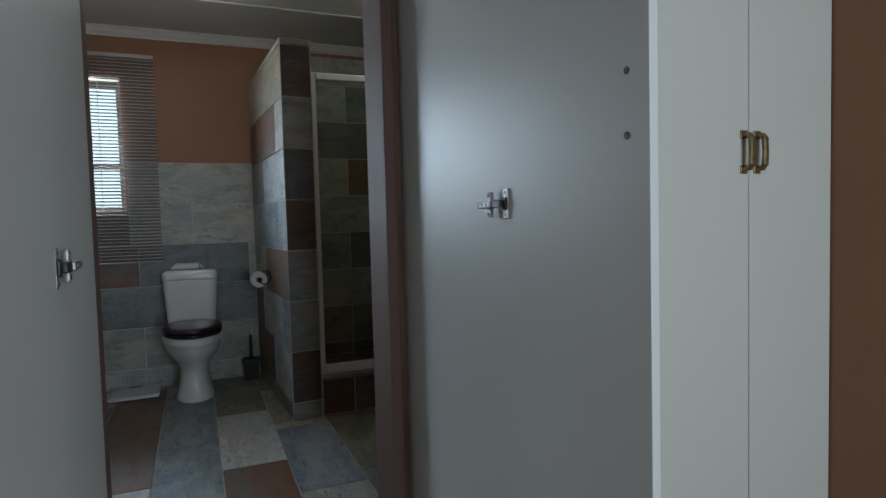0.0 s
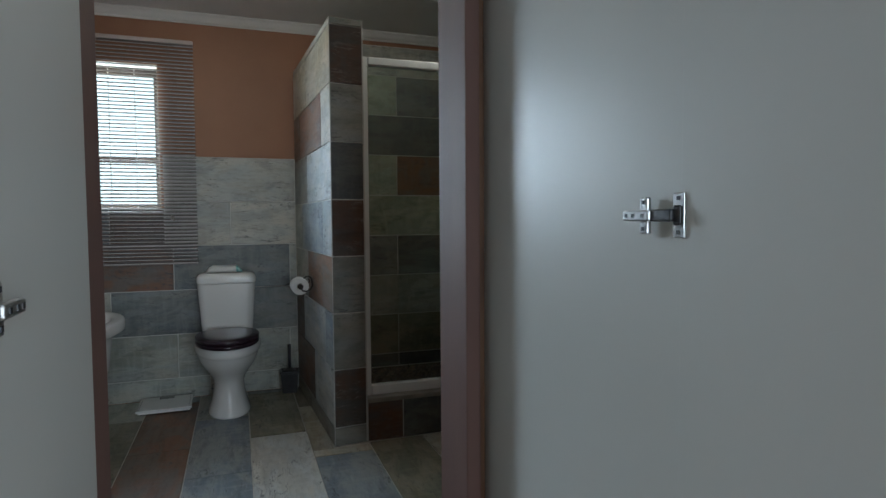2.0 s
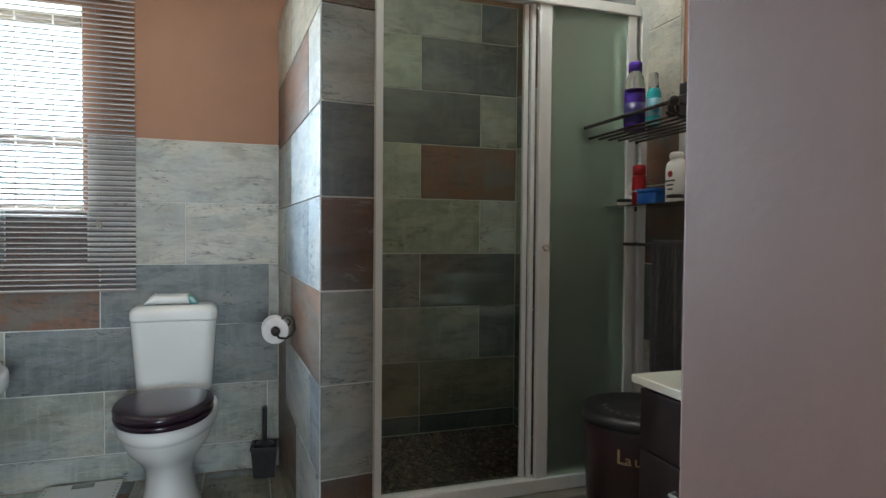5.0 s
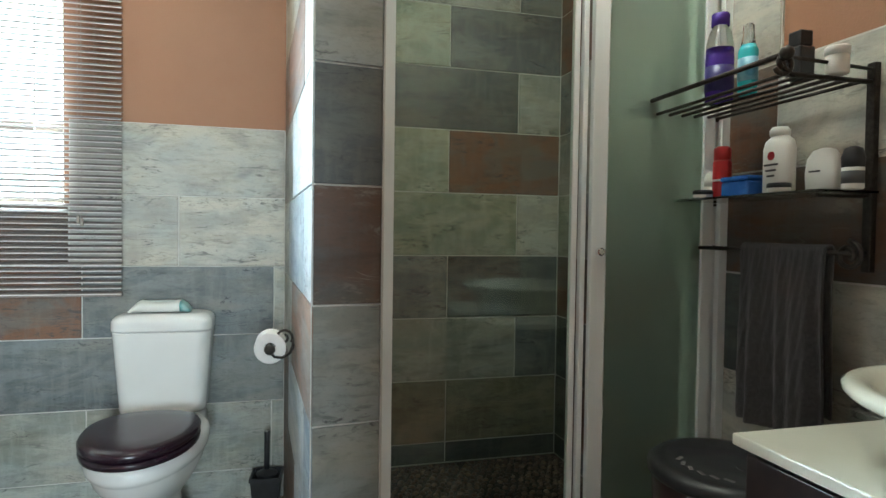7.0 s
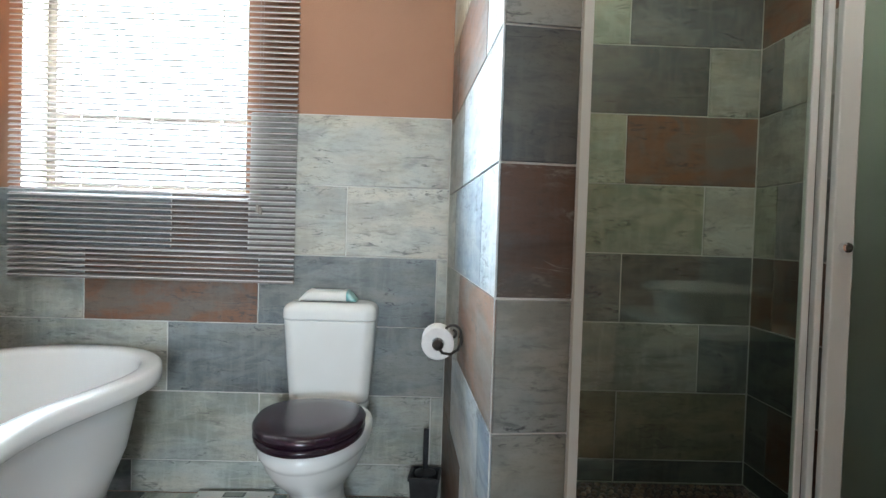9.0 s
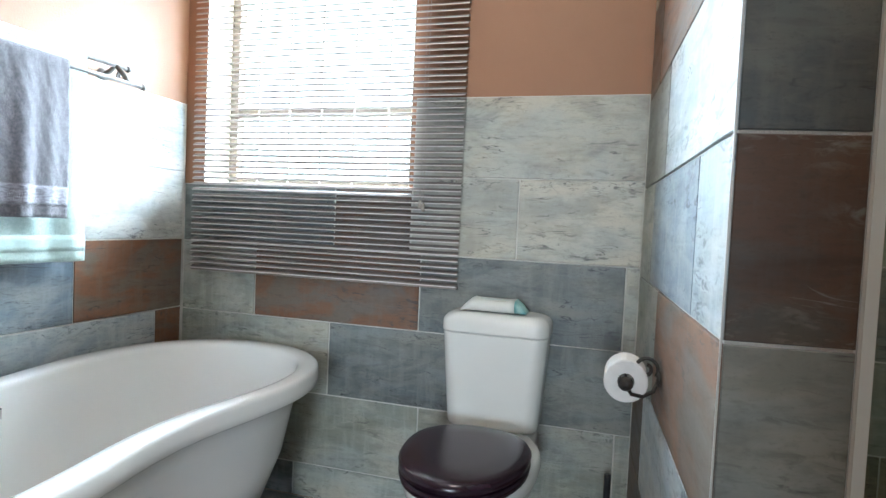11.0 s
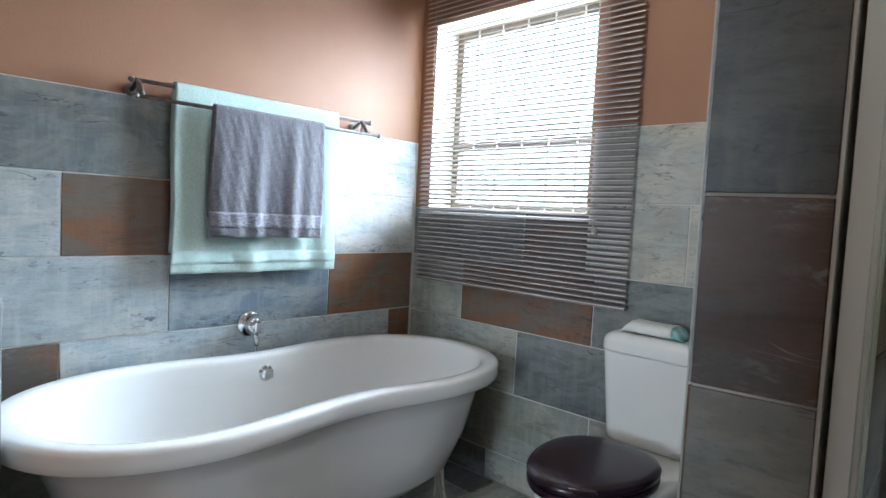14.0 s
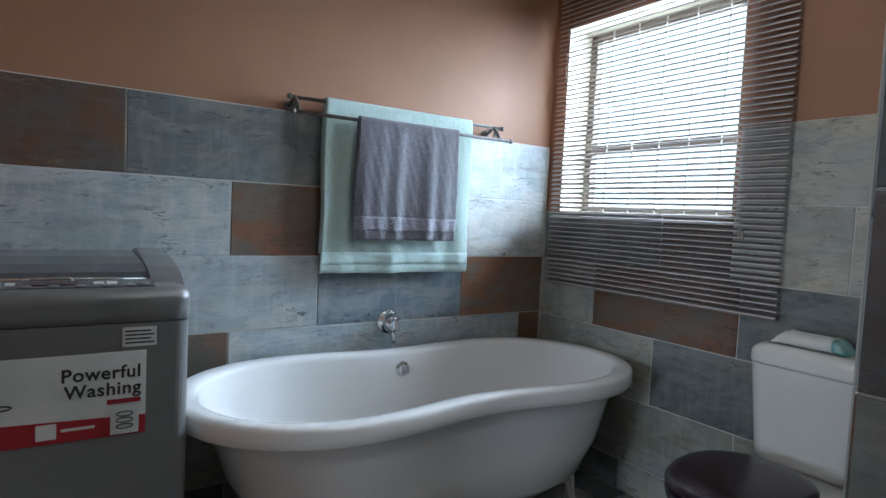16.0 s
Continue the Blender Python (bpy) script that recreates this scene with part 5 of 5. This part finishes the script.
part("body", lathe([(0.036, 0.0), (0.044, 0.006), (0.047, 0.045), (0.042, 0.080), (0.028, 0.098), (0.010, 0.103)], 1.672, 3.000, G, 28, 0.6, 1.0), white_plastic, shampoo, smooth=True)
part("print_bar", boxed((1.6425, 2.985, G + 0.045), (1.6445, 3.015, G + 0.049)), dark_print, shampoo)
bottle("roll_on", 1.660, 2.915, G, [(0.020, 0.0), (0.022, 0.003), (0.022, 0.048)], light_print, "roll-on deodorant with a black cap", (("cap", [(0.0225, 0.049), (0.0235, 0.070), (0.018, 0.090), (0.006, 0.096)], black_plastic), ("label_band", [(0.0224, 0.012), (0.0224, 0.040)], slate_sign)), "deodorant")
for y in (3.345, 3.070):
    dish = bottle("dark_tin", 1.612, y, G, [(0.024, 0.0), (0.026, 0.003), (0.026, 0.012)], white_plastic, "small round tin with a dark lid", (("lid", [(0.0275, 0.0125), (0.0275, 0.022), (0.024, 0.024)], black_plastic),), "tin")

# ---- sign and soap dish on the east wall ----
sign = thing("wall_sign", 1.75, 2.70, 0.93, "charcoal plaque with white lettering on the tiled wall", "sign")
SX = 1.7555
part("plaque", boxed((SX - 0.006, 2.555, 0.925), (SX + 0.0035, 2.785, 1.112), 0.001), slate_sign, sign)
for words, size, z in (("DON'T", 0.036, 1.078), ("FORGET", 0.028, 1.050), ("TO FLUSH", 0.022, 1.027), ("IT IS ALMOST", 0.0185, 0.992), ("AS SIMPLE", 0.0195, 0.972), ("AS PRESSING", 0.0165, 0.954), ("A BUTTON", 0.0205, 0.935)):
    text(words, size, pose(SX - 0.0064, 2.773, z, *FACE_WEST), light_print, sign)
part("print_rule", boxed((SX - 0.0068, 2.57, 1.014), (SX - 0.0060, 2.773, 1.0165)), light_print, sign)
dish = thing("soap_dish", 1.72, 2.76, 1.18, "white ceramic soap dish on the wall with a dark sponge", "soap dish")
part("bowl", lathe([(0.03, -0.03), (0.045, -0.025), (0.062, 0.0), (0.064, 0.006), (0.055, 0.006), (0.040, -0.012)], 1.700, 2.725, 1.190, 28, 0.85, 1.0), ceramic, dish, smooth=True)
part("bracket", boxed((1.70, 2.705, 1.150), (1.7585, 2.745, 1.172), 0.004), ceramic, dish)
sponge = thing("sponge", 1.70, 2.74, 1.196, "dark scrubbing sponge in the soap dish", "sponge")
part("pad", boxed((1.682, 2.685, 1.1962), (1.718, 2.715, 1.228), 0.008, 3), black_plastic, sponge)

# ---- tiles ----
tile_meshes = {}


def tile_mesh(l, h, kind):
    key = (round(l, 3), round(h, 3), kind)
    if key not in tile_meshes:
        a, b, c, d = l / 2, h / 2, 0.0015, 0.009
        vs = [(sx * a, y, sz * b) for y in (d, c) for sx, sz in ((-1, -1), (1, -1), (1, 1), (-1, 1))]
        vs += [(sx * (a - c), 0.0, sz * (b - c)) for sx, sz in ((-1, -1), (1, -1), (1, 1), (-1, 1))]
        fs = [(8, 9, 10, 11)] + [(4 + k, 4 + (k + 1) % 4, 8 + (k + 1) % 4, 8 + k) for k in range(4)] + [(k, (k + 1) % 4, 4 + (k + 1) % 4, 4 + k) for k in range(4)]
        data = bpy.data.meshes.new("tile")
        data.from_pydata(vs, [], fs)
        data.materials.append(TILE[kind])
        data.update()
        tile_meshes[key] = data
    return tile_meshes[key]


lay = random.Random(4)


def tile(parent, centre, along, into, l, h, kind):
    """One tile: centre of its face, the way its length runs, the way into the wall."""
    ob = new("tile", tile_mesh(l, h, kind))
    ob.parent = parent
    x, y = Vector(along).normalized(), Vector(into).normalized()
    z = x.cross(y)
    lip = lay.uniform(-0.0006, 0.0006)
    c = Vector(centre) + y * lip
    ob.matrix_basis = Matrix(((x.x, y.x, z.x, c.x), (x.y, y.y, z.y, c.y), (x.z, y.z, z.z, c.z), (0, 0, 0, 1)))
    return ob


GAP = 0.0055


def course(parent, face, z0, z1, cuts, kinds):
    """One row of upright tiles between the cuts; face(u, z) gives the place, the way along and the way into the wall."""
    for u0, u1, kind in zip(cuts, cuts[1:], kinds):
        centre, along, into = face((u0 + u1) / 2, (z0 + z1) / 2)
        tile(parent, centre, along, into, abs(u1 - u0) - GAP, z1 - z0 - GAP, kind)


north = lambda u, z: ((u, 4.600, z), (1, 0, 0), (0, 1, 0))
west = lambda u, z: ((-1.480, u, z), (0, 1, 0), (-1, 0, 0))
east = lambda u, z: ((1.760, u, z), (0, -1, 0), (1, 0, 0))
sN = north

# north wall beside the window
for z0, z1, cuts, kinds in (
        (0.0, 0.14, (-1.48, -0.90, -0.16, 0.434), ("slate", "grey", "grey")),
        (0.14, 0.44, (-1.48, -1.10, -0.36, 0.380, 0.434), ("grey", "grey", "grey", "grey")),
        (0.44, 0.74, (-1.48, -0.756, -0.015, 0.434), ("grey", "slate", "slate")),
        (0.74, 1.04, (-1.48, -1.112, -0.374, 0.388, 0.434), ("grey", "rust", "slate", "grey")),
        (1.04, 1.29, (-1.48, -0.75, -0.422), ("slate", "brown")),
        (1.04, 1.34, (-0.420, -0.005, 0.434), ("white", "white")),
        (1.34, 1.643, (-0.420, 0.434), ("white",))):
    course(wall_north, north, z0, z1, cuts, kinds)
# shower back wall
Z = [0.09, 0.19, 0.49, 0.79, 1.09, 1.39, 1.69, 1.985, 2.278, 2.496]
A, B = (0.672, 1.187, 1.760), (0.672, 0.80, 1.538, 1.760)
for k, (cuts, kinds) in enumerate(((A, ("dark", "dark")), (A, ("olive", "olive")), (B, ("olive", "grey", "slate")), (A, ("slate", "dark")), (B, ("green", "green", "white")), (A, ("green", "rust")),
                                   (B, ("dark", "dark", "grey")), (A, ("green", "slate")), (B, ("grey", "grey", "slate")))):
    course(wall_north, sN, Z[k], Z[k + 1], cuts, kinds)
# shower end wall
E1, E2 = (4.60, 4.44, 3.70, 3.503), (4.60, 4.07, 3.503)
for k, (cuts, kinds) in enumerate(((E2, ("dark", "dark")), (E1, ("dark", "brown", "dark")), (E2, ("dark", "slate")), (E1, ("brown", "brown", "slate")), (E1, ("green", "slate", "grey")), (E2, ("grey", "grey")),
                                   (E1, ("slate", "grey", "slate")), (E2, ("rust", "slate")), (E1, ("rust", "brown", "rust")))):
    course(wall_east, east, Z[k], Z[k + 1], cuts, kinds)
# east wall outside the shower: full height next to the screen, then to shoulder height
for z0, z1, cuts, kinds in (
        (0.0, 0.19, (3.50, 2.84, 2.10, 1.80), ("grey", "white", "slate")),
        (0.19, 0.49, (3.50, 3.20, 2.46, 1.80), ("grey", "white", "grey")),
        (0.49, 0.79, (3.50, 2.84, 2.10, 1.80), ("white", "grey", "white")),
        (0.79, 1.09, (3.50, 3.235, 2.50, 1.80), ("dark", "white", "grey")),
        (1.09, 1.39, (3.50, 2.84, 2.10, 1.80), ("brown", "white", "grey")),
        (1.39, 1.686, (3.50, 3.235, 2.50, 1.80), ("brown", "white", "white")),
        (1.69, 1.985, (3.50, 3.231), ("white",)), (1.985, 2.278, (3.50, 3.231), ("white",)), (2.278, 2.496, (3.50, 3.231), ("grey",))):
    course(wall_east, east, z0, z1, cuts, kinds)
# west wall
for z0, z1, cuts, kinds in (
        (0.0, 0.14, (1.80, 2.21, 2.95, 3.69, 4.43, 4.592), ("grey", "slate", "grey", "slate", "grey")),
        (0.14, 0.446, (1.80, 2.58, 3.32, 4.06, 4.592), ("grey", "white", "slate", "grey")),
        (0.446, 0.748, (1.80, 2.21, 2.948, 3.69, 4.445, 4.592), ("slate", "brown", "mist", "mist", "rust")),
        (0.748, 1.046, (1.80, 2.57, 3.312, 4.056, 4.592), ("mist", "mist", "blue", "rust")),
        (1.046, 1.337, (1.80, 2.21, 2.948, 3.69, 4.592), ("grey", "mist", "rust", "pale")),
        (1.337, 1.632, (1.80, 2.586, 3.33, 4.07, 4.592), ("brown", "slate", "slate", "mist"))):
    course(wall_west, west, z0, z1, cuts, kinds)

# partition: west face, end face and inner face
way = Vector((P1[0] - P0[0], P1[1] - P0[1], 0)).normalized()
side = Vector((way.y, -way.x, 0))
pw = lambda u, z: (Vector((P0[0], P0[1], z)) + way * (u - P0[1]), -way, side)
end_way = Vector((PR0[0] - P0[0], PR0[1] - P0[1], 0)).normalized()
pe = lambda u, z: (Vector((P0[0], P0[1], z)) + end_way * u, end_way, Vector((-end_way.y, end_way.x, 0)))
wide = math.hypot(PR0[0] - P0[0], PR0[1] - P0[1])
PZ = [0.0, 0.10, 0.41, 0.712, 1.014, 1.314, 1.614, 1.916, 2.216, 2.254]
F = P0[1] + 0.001
# Dim tiles paint shade on the end face and tone down two west-face tiles.
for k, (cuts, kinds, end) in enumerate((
        ((4.598, 4.06, F), ("olive", "dim_white"), "dim_white"), ((4.598, 3.92, F), ("brown", "mist"), "dim_brown"), ((4.598, 4.29, 3.552, F), ("brown", "mist", "blue"), "dim_white"),
        ((4.598, 4.09, F), ("grey", "rust"), "dim_white"), ((4.598, 4.30, 3.606, F), ("grey", "blue", "mist"), "dim_brown"), ((4.598, 4.09, F), ("dim_white", "mist"), "dim_slate"),
        ((4.598, 4.345, 3.606, F), ("brown", "rust", "white"), "dim_white"), ((4.598, 4.09, F), ("sand", "sand"), "dim_brown"), ((4.598, 4.09, F), ("white", "white"), "dim_white"))):
    course(partition, pw, PZ[k], PZ[k + 1], cuts, kinds)
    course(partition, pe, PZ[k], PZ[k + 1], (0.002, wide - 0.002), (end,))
inner = Vector((PR1[0] - PR0[0], PR1[1] - PR0[1], 0)).normalized()
pi_ = lambda u, z: (Vector((PR0[0], PR0[1], z)) + inner * u, inner, Vector((-inner.y, inner.x, 0)))
for k in range(9):
    course(partition, pi_, max(PZ[k], 0.09), PZ[k + 1], (0.13, 0.60 + 0.2 * (k % 2), 1.22), ("slate", "grey") if k % 2 else ("green", "slate"))
tr = part("edge_trim", boxed((P0[0] - 0.0012, P0[1] - 0.0012, 0.0), (P0[0] + 0.002, P0[1] + 0.002, PT), 0.0008), material("tile_trim", (0.55, 0.55, 0.52), 0.3, second=(0.48, 0.48, 0.45), scale=(20, 20, 4)), partition, "pale corner trim")
part("edge_trim", boxed((PR0[0] - 0.004, PR0[1] - 0.002, 0.0), (PR0[0] + 0.0015, PR0[1] + 0.003, PT), 0.0015), bpy.data.materials["tile_trim"], partition)
# kerb face
course(kerb, lambda u, z: ((u, 3.371, z), (1, 0, 0), (0, 1, 0)), 0.0, 0.214, (0.686, 0.885, 1.625, 1.760), ("brown", "dark", "brown"))

# floor tiles, laid lengthwise towards the window
COLS = [-1.478, -1.14, -0.835, -0.53, -0.225, 0.08, 0.385, 0.69, 0.995, 1.30, 1.605, 1.760]
STARTS = [2.35, 2.70, 2.45, 2.735, 2.33, 2.79, 2.39, 2.50, 2.80, 2.40, 2.60]
KINDS = [("grey", "slate", "grey", "slate", "olive"), ("slate", "grey", "olive", "grey", "slate"), ("sand", "grey", "olive", "olive", "grey"), ("white", "pale", "rust", "rust", "slate"),
         ("rust", "grey", "blue", "blue", "grey"), ("white", "rust", "pale", "olive", "slate"), ("grey", "white", "blue", "sand", "olive"), ("rust", "slate", "olive", "olive", "grey"),
         ("grey", "olive", "sand", "olive", "grey"), ("slate", "grey", "rust", "slate", "grey"), ("grey", "slate", "grey", "slate", "grey")]
for x0, x1, start, kinds in zip(COLS, COLS[1:], STARTS, KINDS):
    first_cut = start - 1.73
    for k in range(5):
        y0, y1 = max(first_cut + 0.865 * k, 1.602), first_cut + 0.865 * (k + 1)
        y1 = min(y1, 4.598)
        if x0 > 0.60:
            y1 = min(y1, 3.370)
        elif x0 > 0.38 and y1 > 3.345 and y0 < 3.345:
            tile(floor, ((x0 + 0.4985) / 2 if y1 > 3.345 else (x0 + x1) / 2, (3.347 + y1) / 2, 0), (0, 1, 0), (0, 0, -1), y1 - 3.347 - GAP, 0.4985 - x0 - GAP, kinds[k])
            y1 = 3.345
        elif x0 > 0.38 and y0 >= 3.345:
            if y1 - y0 > 0.03:
                tile(floor, ((x0 + 0.47) / 2, (y0 + y1) / 2, 0), (0, 1, 0), (0, 0, -1), y1 - y0 - GAP, 0.47 - x0 - GAP, kinds[k])
            continue
        if y1 - y0 < 0.03:
            continue
        tile(floor, ((x0 + x1) / 2, (y0 + y1) / 2, 0), (0, 1, 0), (0, 0, -1), y1 - y0 - GAP, x1 - x0 - GAP, kinds[k])
